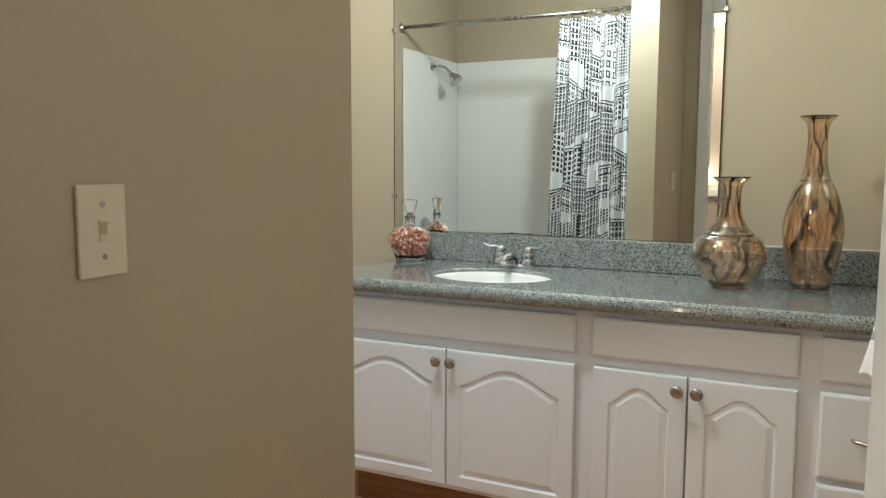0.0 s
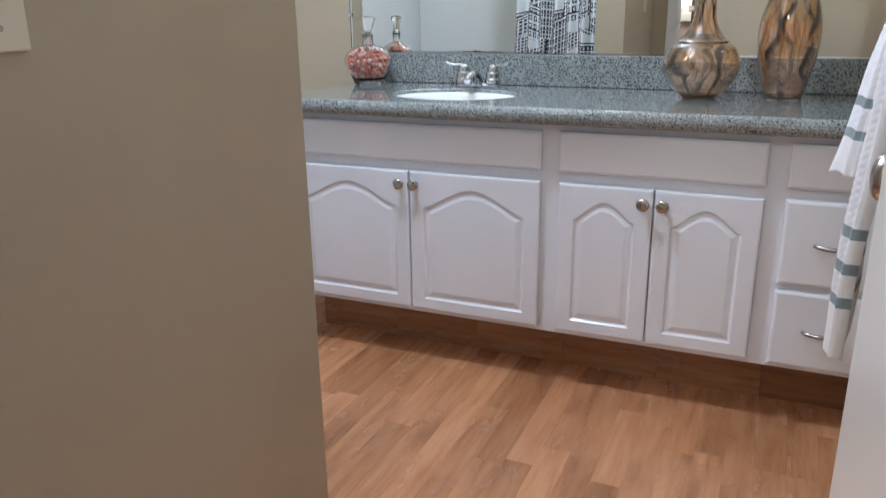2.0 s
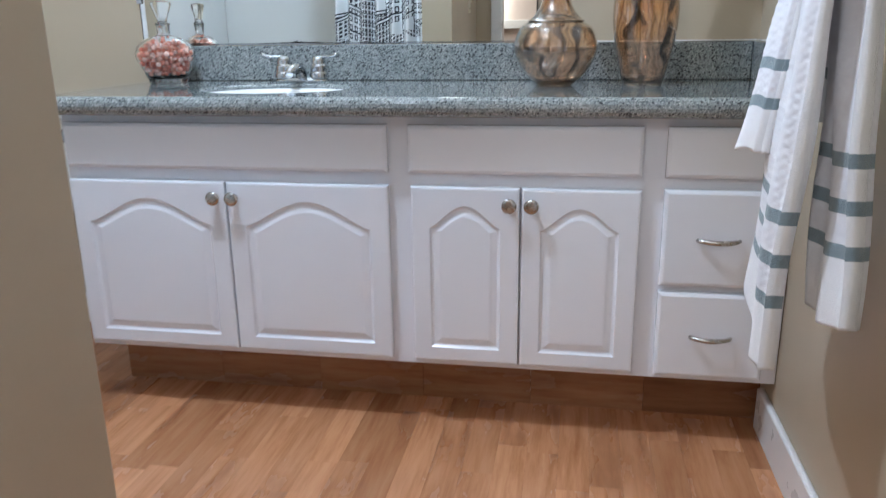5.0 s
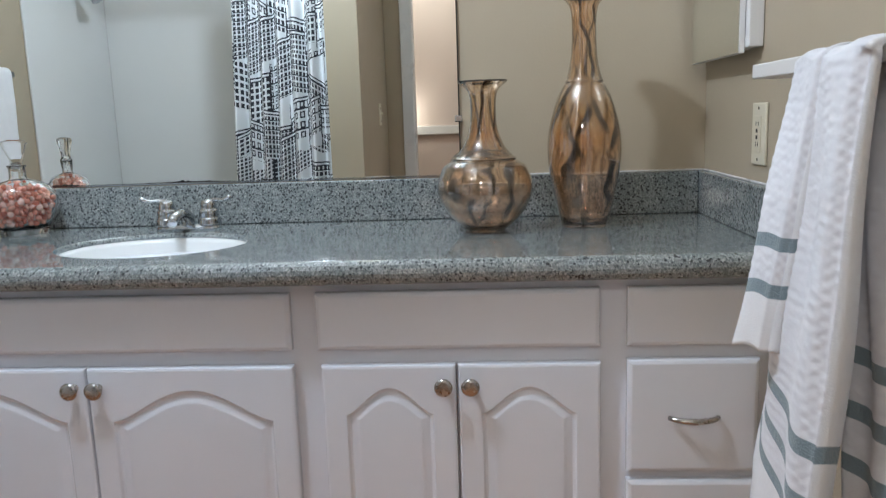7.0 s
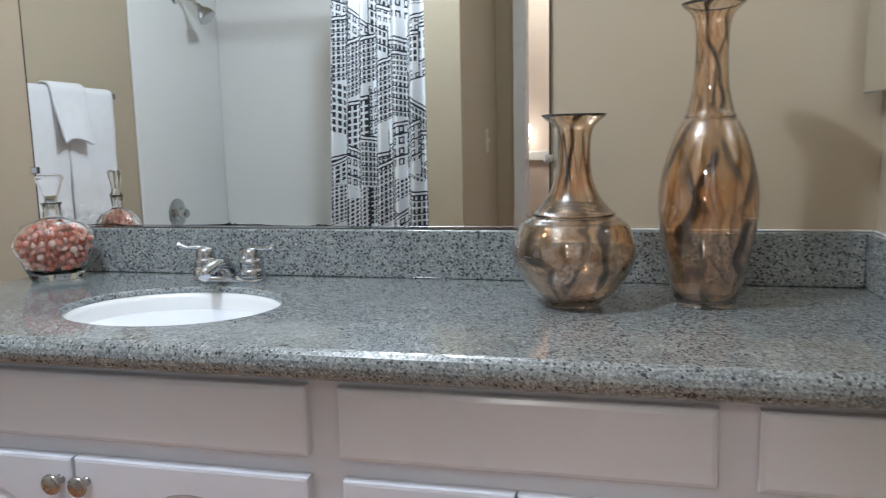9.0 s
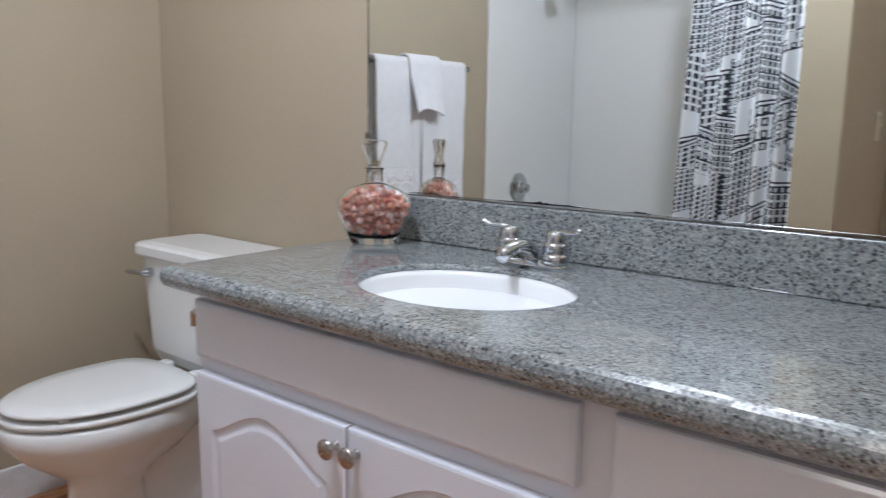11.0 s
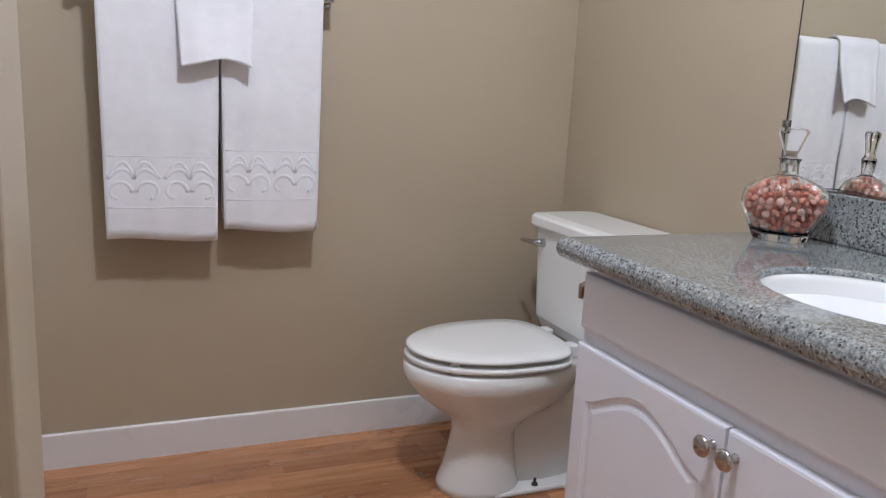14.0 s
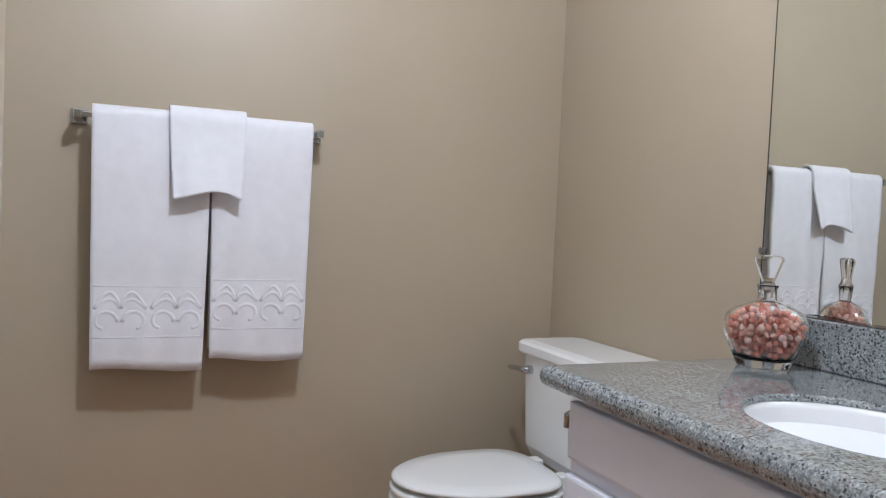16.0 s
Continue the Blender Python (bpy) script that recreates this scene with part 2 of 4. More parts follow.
def loft(bm, loops, cap=True):
    """Joins closed loops of equally many points."""
    rings = [[bm.verts.new(Vector(p)) for p in lp] for lp in loops]
    n = len(rings[0])
    for a, b in zip(rings, rings[1:]):
        for k in range(n):
            bm.faces.new((a[k], a[(k + 1) % n], b[(k + 1) % n], b[k]))
    if cap:
        bm.faces.new(rings[0][::-1])
        bm.faces.new(rings[-1])
    return bm


def structure(name, lo, hi, mat, label, category, bevel=0.0):
    return tagged(part(name, boxed(lo, hi, bevel), mat), label, category, kind="structure")


# ---- structure ----
XL, XR, YM = -2.165, 0.486, 0.53
PX, PY = -0.558, -0.875
HALLY, YD = -2.95, -1.70
TOP = 2.44
structure("wall_north", (XL - 0.1, YM, 0), (XR + 0.1, YM + 0.1, TOP), WALL, "tan painted wall behind the vanity and mirror", "wall")
structure("wall_west", (XL - 0.1, -2.05, 0), (XL, YM - 0.001, TOP), WALL, "tan painted wall beside the toilet", "wall")
structure("wall_east", (XR, YD, 0), (XR + 0.1, YM - 0.001, TOP), WALL, "tan painted wall at the end of the vanity", "wall")
structure("wall_shower_end", (-0.70, -2.05, 0), (PX, PY, TOP), WALL, "tan painted partition wall with a light switch", "wall", 0.004)
structure("wall_shower_back", (XL, -2.05, 0), (-0.711, -1.95, TOP), WALL, "tan painted wall behind the bathtub", "wall")
structure("wall_door_side", (PX + 0.001, YD - 0.11, 0), (-0.428, YD, TOP), WALL, "tan painted wall beside the doorway", "wall")
structure("wall_hinge_side", (0.229, YD - 0.11, 0), (XR + 0.1, YD - 0.001, TOP), WALL, "tan painted wall on the hinge side of the doorway", "wall")
structure("wall_over_door", (-0.427, YD - 0.11, 2.05), (0.228, YD, TOP), WALL, "tan painted wall over the doorway", "wall")
structure("wall_hall_back", (-2.0, HALLY - 0.1, 0), (2.2, HALLY, TOP), HALL, "cream painted hallway wall", "wall")
structure("wall_hall_west", (-1.7, HALLY, 0), (-1.6, -2.051, TOP), HALL, "cream painted hallway end wall", "wall")
structure("wall_hall_east", (2.1, HALLY, 0), (2.2, YD - 0.111, TOP), HALL, "cream painted hallway end wall", "wall")
structure("wall_hall_front", (XR + 0.101, YD - 0.11, 0), (2.2, YD, TOP), HALL, "cream painted hallway wall beside the doorway", "wall")
structure("ceiling", (XL - 0.1, HALLY - 0.1, TOP), (2.2, YM + 0.1, TOP + 0.1), CEIL, "white textured painted ceiling", "ceiling")


def baseboard(lo, hi):
    """A white moulded skirting with a rounded top edge."""
    bm = boxed(lo, hi)
    es = [e for e in bm.edges if all(abs(v.co.z - hi[2]) < 1e-5 for v in e.verts)]
    bmesh.ops.bevel(bm, geom=es, offset=0.006, segments=3, affect="EDGES", profile=0.5)
    return tagged(part("baseboard", bm, TRIM), "white painted wooden baseboard along the tan wall", "baseboard", kind="structure")


baseboard((XL, -1.14, 0), (XL + 0.013, YM, 0.102))
baseboard((XR - 0.016, YD, 0), (XR, 0.105, 0.105))
baseboard((PX, YD, 0), (PX + 0.013, PY + 0.013, 0.112))
baseboard((-0.70, PY, 0), (PX - 0.001, PY + 0.013, 0.112))
baseboard((XL + 0.014, YM - 0.013, 0), (-1.216, YM, 0.102))

# doorway trim and leaf
for name, lo, hi in (("door_casing", (-0.472, YD, 0), (-0.414, YD + 0.016, 2.11)), ("door_casing", (0.216, YD, 0), (0.285, YD + 0.016, 2.11)),
                     ("door_casing", (-0.413, YD, 2.045), (0.215, YD + 0.016, 2.11)),
                     ("door_jamb", (-0.428, YD - 0.112, 0), (-0.411, YD - 0.001, 2.05)), ("door_jamb", (0.204, YD - 0.112, 0), (0.229, YD - 0.001, 2.05))):
    structure(name, lo, hi, TRIM, "white painted wooden doorway trim", "door trim", 0.003)


def door_leaf():
    d = tagged(thing("door", (0.216, YD + 0.024, 0.008), "", ""), "open white painted bathroom door with nickel knob", "door", kind="structure")
    part("leaf", boxed((0, 0, 0), (0.035, 0.752, 2.03), 0.002), DOOR, d)
    for side in (-1, 1):
        x = 0.0 if side < 0 else 0.035
        m = Matrix.Translation((x, 0.685, 0.857)) @ Matrix.Rotation(side * math.pi / 2, 4, "Y")
        k = part("knob", lathe(bmesh.new(), smooth_profile([(0.031, 0.001), (0.030, 0.006), (0.012, 0.012), (0.011, 0.028), (0.022, 0.036), (0.028, 0.05), (0.024, 0.062), (0.010, 0.067), (0.001, 0.068)], 4), 24, m),
                 NICKEL, d, "brushed nickel round knob", True)
    d.rotation_euler = (0, 0, radians(-10.7))
    return d


door_leaf()

# ---- vanity ----
CT = 0.80
cabinet = thing("vanity_cabinet", (0, 0, 0), "white lacquered vanity cabinet with arched doors and drawers", "vanity cabinet")
bm = bmesh.new()
box(bm, (-1.215, 0.020, 0.155), (XR - 0.002, YM - 0.002, 0.7555))
part("body", bm, CAB, cabinet)
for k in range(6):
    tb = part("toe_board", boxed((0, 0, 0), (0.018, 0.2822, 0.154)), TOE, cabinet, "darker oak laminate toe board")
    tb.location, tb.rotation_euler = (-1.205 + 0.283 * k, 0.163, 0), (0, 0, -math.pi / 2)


def arch_outline(w, h, m, top, rise, d=0.0, n=22):
    """Panel outline in a w x h door, set in by d: margins m, bell-arched top of that rise."""
    sh = h - top - rise
    pts = [(m + d, m - 0.008 + d), (w - m - d, m - 0.008 + d)]
    for k in range(n + 1):
        x = w - m - d - (w - 2 * m - 2 * d) * k / n
        s = abs(2 * (x - m) / (w - 2 * m) - 1)
        pts.append((x, sh - d * 1.08 + rise * (0.5 + 0.5 * math.cos(s * math.pi)) ** 0.72))
    return pts


def panel_door(w, h, rise, t=0.019):
    ring = lambda d: arch_outline(w, h, 0.043, 0.043, rise, d)
    pts = ring(0)
    n = len(pts) - 4
    outer = [(0, 0), (w, 0), (w, h)] + [(w - (w) * (k + 1) / (n + 1), h) for k in range(n)] + [(0, h)]
    b = 0.0055
    bev = [(min(max(x, b), w - b), min(max(z, b), h - b)) for x, z in outer]
    loops = [[(x, t, z) for x, z in outer], [(x, b, z) for x, z in outer], [(x, 0.0012, z) for x, z in [(min(max(x, 0.0012), w - 0.0012), min(max(z, 0.0012), h - 0.0012)) for x, z in outer]],
             [(x, 0, z) for x, z in bev], [(x, 0, z) for x, z in pts], [(x, 0.0045, z) for x, z in ring(0.004)],
             [(x, 0.006, z) for x, z in ring(0.008)], [(x, 0.0035, z) for x, z in ring(0.018)], [(x, 0.0015, z) for x, z in ring(0.024)],
             [(x, 0.0012, z) for x, z in ring(0.028)]]
    return loft(bmesh.new(), loops)


def front(w, h, t=0.019, b=0.007):
    bm = bmesh.new()
    lp = lambda d, y: [(d, y, d), (w - d, y, d), (w - d, y, h - d), (d, y, h - d)]
    return loft(bm, [lp(0, t), lp(0, 0.006), lp(0.002, 0.003), lp(b, 0.0005), lp(b + 0.002, 0)])


def knob(parent, x, z):
    m = Matrix.Translation((x, 0, z)) @ Matrix.Rotation(math.pi / 2, 4, "X")
    k = part("knob", lathe(bmesh.new(), smooth_profile([(0.008, 0.0), (0.0065, 0.004), (0.006, 0.012), (0.011, 0.016), (0.0165, 0.020), (0.0165, 0.024), (0.012, 0.027), (0.001, 0.028)], 4), 20, m), NICKEL, parent, "round brushed nickel knob", True)
    return k


for x0, x1, kx, rise in ((-1.205, -0.799, -0.821, 0.062), (-0.795, -0.400, -0.774, 0.062), (-0.347, -0.098, -0.120, 0.052), (-0.094, 0.165, -0.071, 0.052)):
    d = part("door", panel_door(x1 - x0, 0.426, rise), CAB, cabinet)
    d.location = (x0, 0, 0.172)
    knob(d, kx - x0, 0.562 - 0.172)
for x0, x1 in ((-1.205, -0.400), (-0.352, 0.164)):
    d = part("false_front", front(x1 - x0, 0.108), CAB, cabinet)
    d.location = (x0, 0, 0.628)


def pull(parent, x, z, w=0.088):
    pts = [(x + w * (k / 14 - 0.5), -0.004 - 0.017 * math.sin(math.pi * k / 14) ** 0.6, z - 0.0015 * math.sin(math.pi * k / 14)) for k in range(15)]
    rad = [0.0045 + 0.0015 * math.sin(math.pi * k / 14) for k in range(15)]
    part("handle", tube(bmesh.new(), pts, rad, 8), NICKEL, parent, "bowed brushed nickel handle", True)


for z0, z1 in ((0.628, 0.736), (0.386, 0.602), (0.168, 0.370)):
    d = part("drawer", front(0.235, z1 - z0), CAB, cabinet)
    d.location = (0.213, 0, z0)
    if z0 < 0.5:
        pull(d, 0.118, (z1 - z0) * 0.5)

# worktop with an oval cut-out and rounded edges
SX, SY, SA, SB = -0.738, 0.216, 0.194, 0.157


def worktop():
    n = 96
    x0, x1, y0, y1 = -1.248, XR - 0.002, -0.040, YM - 0.002
    def rim(d, z):
        out = []
        for k in range(n):
            a = 2 * math.pi * k / n
            c, s = math.cos(a), math.sin(a)
            f = min((x1 - SX if c > 0 else SX - x0) / max(abs(c), 1e-6), (y1 - SY if s > 0 else SY - y0) / max(abs(s), 1e-6))
            x, y = SX + c * f, SY + s * f
            out.append((min(max(x, x0 + d), x1), max(y, y0 + d) if y < y1 - 1e-4 else y1, z))
        for cx, cy in ((x0 + d, y0 + d), (x1, y0 + d), (x0 + d, y1), (x1, y1)):
            j = min(range(n), key=lambda i: (out[i][0] - cx) ** 2 + (out[i][1] - cy) ** 2)
            out[j] = (cx, cy, z)
        return out
    hole = lambda g, z: [(SX + (SA + g) * math.cos(2 * math.pi * k / n), SY + (SB + g) * math.sin(2 * math.pi * k / n), z) for k in range(n)]
    r = 0.017
    loops = [hole(0, CT - 0.011), hole(0, CT - 0.006), hole(0.002, CT - 0.002), hole(0.006, CT), rim(r, CT)]
    for k in range(1, 9):
        a = math.pi * k / 8
        loops.append(rim(r - r * math.sin(a), CT - 0.022 + 0.022 * math.cos(a)))
    loops += [hole(0.06, CT - 0.044), hole(0.02, CT - 0.0115), hole(0, CT - 0.011)]
    return loft(bmesh.new(), loops, cap=False)


top = thing("granite_worktop", (0, 0, 0), "grey speckled granite vanity worktop with rounded edge", "worktop")
part("slab", worktop(), GRANITE, top)
part("backsplash", boxed((-1.235, YM - 0.022, CT + 0.0005), (XR - 0.019, YM - 0.001, CT + 0.10), 0.003), GRANITE, top)
part("side_splash", boxed((XR - 0.018, -0.02, CT + 0.0005), (XR - 0.001, YM - 0.001, CT + 0.10), 0.003), GRANITE, top)


for lo, hi in (((-0.096, YM - 0.006, CT + 0.1005), (XR - 0.006, YM - 0.0005, CT + 0.104)), ((XR - 0.006, -0.02, CT + 0.1005), (XR - 0.0005, YM - 0.007, CT + 0.104))):
    part("caulk", boxed(lo, hi, 0.001), TRIM, top, "white caulk line")


part("chip_mark", lathe(bmesh.new(), [(0.006, 0), (0.005, 0.0004), (0.001, 0.0005)], 9, Matrix.Translation((-0.42, -0.012, CT + 0.0002)), 0.6), DARK, top, "small dark chip")


def basin():
    n = 64
    el = lambda g, z, dy=0: [(SX + (SA - g) * math.cos(2 * math.pi * k / n), SY + dy + (SB - g * 0.85) * math.sin(2 * math.pi * k / n), z) for k in range(n)]
    loops = [el(-0.012, CT - 0.0115), el(0.000, CT - 0.0118), el(0.004, CT - 0.022)]
    for g, dz in ((0.012, 0.07), (0.025, 0.10), (0.05, 0.13), (0.085, 0.15), (0.12, 0.157), (0.14, 0.158)):
        loops.append(el(g, CT - 0.025 - dz))
    return loft(bmesh.new(), loops, cap=False)


sink = thing("sink_basin", (0, 0, 0), "white porcelain oval undermount sink basin", "sink")
bm = basin()
part("bowl", bm, CERAM, sink, smooth=True)
part("drain", lathe(bmesh.new(), [(0.075, 0), (0.03, 0.001), (0.022, 0.004), (0.018, 0.001), (0.001, 0.001)], 24, Matrix.Translation((SX, SY, CT - 0.183))), CHROME, sink, "chrome drain", True)


def faucet(x, y):
    f = thing("faucet", (x, y, CT), "polished chrome two-handle centreset bathroom faucet", "faucet")
    bm = bmesh.new()
    n = 32
    el = lambda a, b, z: [(a * math.copysign(abs(math.cos(2 * math.pi * k / n)) ** 0.7, math.cos(2 * math.pi * k / n)), b * math.copysign(abs(math.sin(2 * math.pi * k / n)) ** 0.8, math.sin(2 * math.pi * k / n)), z) for k in range(n)]
    loft(bm, [el(0.078, 0.027, 0), el(0.078, 0.027, 0.008), el(0.072, 0.022, 0.014)])
    part("base_plate", bm, CHROME, f, smooth=True)
    path = [(0, 0.0, 0.012), (0, -0.004, 0.028), (0, -0.022, 0.040), (0, -0.05, 0.043), (0, -0.085, 0.037), (0, -0.10, 0.027)]
    part("spout", tube(bmesh.new(), path, [0.017, 0.0165, 0.015, 0.013, 0.012, 0.011], 16), CHROME, f, smooth=True)
    for s in (-1, 1):
        h = part("handle", lathe(bmesh.new(), smooth_profile([(0.027, 0.012), (0.026, 0.026), (0.0235, 0.030), (0.023, 0.046), (0.0195, 0.050), (0.0185, 0.062), (0.014, 0.070), (0.001, 0.074)], 4), 20, Matrix.Translation((s * 0.051, 0, 0))), CHROME, f, "chrome lever handle", True)
        part("lever", tube(bmesh.new(), [(s * 0.051, 0, 0.066), (s * 0.068, -0.003, 0.071), (s * 0.086, -0.008, 0.070), (s * 0.100, -0.010, 0.073), (s * 0.106, -0.011, 0.077), (s * 0.110, -0.011, 0.079)], [0.0075, 0.0050, 0.0042, 0.0050, 0.0068, 0.0030], 12), CHROME, h, smooth=True)
    return f


faucet(-0.745, 0.43)

tp = thing("paper_holder", (-1.215, 0.012 + 0.02, 0.70), "chrome toilet paper holder post on the cabinet side", "paper holder")
part("plate", lathe(bmesh.new(), [(0.02, 0.0005), (0.02, 0.004), (0.01, 0.008)], 20, Matrix.Rotation(-math.pi / 2, 4, "Y")), CHROME, tp, smooth=True)
part("post", tube(bmesh.new(), [(-0.006, 0, 0), (-0.03, 0, 0), (-0.04, 0.0, -0.004), (-0.042, 0, -0.03)], 0.007, 10), CHROME, tp, smooth=True)

# mirror with clips
mir = thing("wall_mirror", (0, 0, 0), "large frameless wall mirror held by small clips", "mirror")
part("glass", boxed((-1.269, YM - 0.006, 0.9055), (-0.098, YM - 0.0005, 1.95), 0.0008), MIRROR, mir)
for lo, hi in (((-1.2715, YM - 0.0065, 0.9055), (-1.2692, YM - 0.0005, 1.95)), ((-0.0978, YM - 0.0065, 0.9055), (-0.0955, YM - 0.0005, 1.95)), ((-1.269, YM - 0.0065, 0.9015), (-0.098, YM - 0.0005, 0.9053))):
    part("edge", boxed(lo, hi), CHROME if hi[2] < 1 else DARK, mir, "thin mirror edge strip")
def dark_patch(x0, x1, h, seed):
    """A ragged strip of lost silvering along the foot of the glass."""
    rng = random.Random(seed)
    bm = bmesh.new()
    n = 14
    low = [(x0 + (x1 - x0) * k / n, 0.9057) for k in range(n + 1)]
    top = [(x, z + h * (0.25 + 0.75 * rng.random()) * math.sin(math.pi * (k + 0.4) / (n + 0.8))) for k, (x, z) in enumerate(low)]
    ring = low + top[::-1]
    loft(bm, [[(x, YM - 0.0062, z) for x, z in ring], [(x, YM - 0.0068, z) for x, z in ring]])
    part("dark_spot", bm, DARK, mir, "dark patch of lost silvering")


for k, (x0, x1, h) in enumerate(((-0.90, -0.65, 0.0045), (-0.815, -0.76, 0.008), (-0.60, -0.55, 0.005), (-1.14, -1.05, 0.004))):
    dark_patch(x0, x1, h, k)
for x, z in ((-1.269, 1.03), (-1.269, 1.65), (-0.098, 1.04), (-0.098, 1.63)):
    part("clip", boxed((x - 0.009, YM - 0.011, z - 0.008), (x + 0.009, YM - 0.0065, z + 0.008), 0.002), CHROME, mir, "small clear-chrome mirror clip")


def vase(name, x, y, prof, label, turn):
    bm = lathe(bmesh.new(), smooth_profile(prof, 7), 48)
    uv = bm.loops.layers.uv.new("UVMap")
    for f in bm.faces:
        angles = [math.atan2(lp.vert.co.y, lp.vert.co.x) / (2 * math.pi) for lp in f.loops]
        for lp, a in zip(f.loops, angles):
            lp[uv].uv = (a + (1 if max(angles) - a > 0.5 else 0), lp.vert.co.z)
    v = part(name, bm, LUSTRE, None, "", True)
    v.location, v.rotation_euler = (x, y, CT + 0.0005), (0, 0, turn)
    rr, zz = max((q for q in prof if q[1] > prof[4][1] * 2), key=lambda q: q[1])
    part("rim", tube(bmesh.new(), [(rr * math.cos(a), rr * math.sin(a), zz) for a in [2 * math.pi * k / 40 for k in range(41)]], 0.0016, 6), DARK, v, "dark glass rim", True)
    return tagged(v, label, "vase")


vase("vase", -0.038, 0.308, [(0.001, 0.007), (0.036, 0.0), (0.047, 0.005), (0.084, 0.042), (0.103, 0.088), (0.092, 0.132), (0.0785, 0.146), (0.0690, 0.1515), (0.0695, 0.1555), (0.060, 0.162), (0.042, 0.185), (0.030, 0.218), (0.027, 0.262), (0.032, 0.295), (0.052, 0.314), (0.0505, 0.3155), (0.0305, 0.296), (0.0245, 0.262), (0.027, 0.22), (0.039, 0.187), (0.055, 0.158), (0.085, 0.13), (0.100, 0.088), (0.081, 0.045), (0.045, 0.012), (0.001, 0.012)],
     "round amber and brown swirled glass vase with slim neck", 0.6)
vase("vase", 0.177, 0.335, [(0.001, 0.006), (0.0391, 0.0), (0.0482, 0.004), (0.0655, 0.07), (0.0783, 0.145), (0.0764, 0.205), (0.0601, 0.268), (0.0464, 0.298), (0.04, 0.3055), (0.041, 0.3095), (0.0364, 0.32), (0.0282, 0.36), (0.0255, 0.42), (0.03, 0.462), (0.0473, 0.482), (0.046, 0.4835), (0.0287, 0.463), (0.0232, 0.42), (0.0255, 0.36), (0.0328, 0.316), (0.0564, 0.266), (0.0737, 0.205), (0.0755, 0.145), (0.0628, 0.07), (0.0446, 0.012), (0.001, 0.012)],
     "tall slender amber and brown swirled glass vase", 2.0)


def bead_bottle(x, y):
    b = thing("glass_bottle", (x, y, CT), "flat round glass bottle of coral beads with fan stopper", "bottle")
    n = 48

    def ring(r, z, facet):
        """Flattened cross-section; facet 1 gives the eight-sided foot, 0 the round shoulder."""
        out = []
        for k in range(n):
            a = 2 * math.pi * k / n
            oct_r = math.cos(math.pi / 8) / math.cos((a + math.pi / 8) % (math.pi / 4) - math.pi / 8)
            q = r * (1 + (oct_r - 1) * facet)
            out.append((q * math.cos(a), q * math.sin(a) * 0.60, z))
        return out
    outer = [(0.050, 0.0, 1), (0.053, 0.003, 1), (0.064, 0.026, 1), (0.076, 0.052, 0.8), (0.0805, 0.066, 0.3), (0.0800, 0.082, 0), (0.0735, 0.098, 0), (0.060, 0.111, 0), (0.042, 0.119, 0), (0.026, 0.1225, 0), (0.0185, 0.126, 0), (0.0175, 0.134, 0), (0.0175, 0.150, 0), (0.020, 0.153, 0), (0.020, 0.156, 0)]
    inner = [(0.0145, 0.156, 0), (0.0145, 0.130, 0), (0.022, 0.1195, 0), (0.040, 0.115, 0), (0.057, 0.107, 0), (0.070, 0.095, 0), (0.0765, 0.081, 0), (0.0770, 0.067, 0), (0.072, 0.052, 0.5), (0.062, 0.030, 0.8), (0.054, 0.017, 1), (0.030, 0.014, 1)]
    part("body", loft(bmesh.new(), [ring(*q) for q in outer + inner]), GLASS, b, "clear glass flask", True)
    bm = bmesh.new()
    rng = random.Random(5)
    pts, tries = [], 0
    while len(pts) < 300 and tries < 40000:
        tries += 1
        z = rng.uniform(0.023, 0.110)
        R = min(0.0700, 0.048 + (z - 0.023) * 0.70)
        if z > 0.082:
            R = 0.0700 - (z - 0.082) * 0.85
        a, q = rng.uniform(0, 6.283), rng.random() ** 0.3
        p = Vector((R * q * math.cos(a), R * 0.555 * q * math.sin(a), z))
        if all((p - o).length > 0.0096 for o in pts):
            pts.append(p)
    for p in pts:
        m = Matrix.Translation(p) @ Euler((rng.random() * 6, rng.random() * 6, 0)).to_matrix().to_4x4() @ Matrix.Diagonal((1.0, 0.95, 0.55, 1))
        bmesh.ops.create_icosphere(bm, subdivisions=2, radius=rng.uniform(0.0062, 0.0080), matrix=m)
    tagged(part("beads", bm, BEADS, b, "coral and pink flat glass beads", True), kind="stuff")

    def slab(w, t, z, cut):
        c = min(cut, t * 0.45)
        return [(w, -t + c, z), (w, t - c, z), (w - c, t, z), (-w + c, t, z), (-w, t - c, z), (-w, -t + c, z), (-w + c, -t, z), (w - c, -t, z)]
    part("stopper", loft(bmesh.new(), [slab(w, t, z, 0.004) for w, t, z in ((0.0105, 0.0105, 0.132), (0.0125, 0.0125, 0.157), (0.0115, 0.0095, 0.161), (0.0145, 0.0070, 0.170), (0.0215, 0.0085, 0.189), (0.0275, 0.0100, 0.205), (0.0240, 0.0090, 0.210), (0.0120, 0.0060, 0.2125))]), GLASS, b, "fan-shaped clear glass stopper")
    b.rotation_euler = (0, 0, radians(38))
    b.scale = (1.03, 1.03, 1.06)
    return b


bead_bottle(-1.143, 0.415)

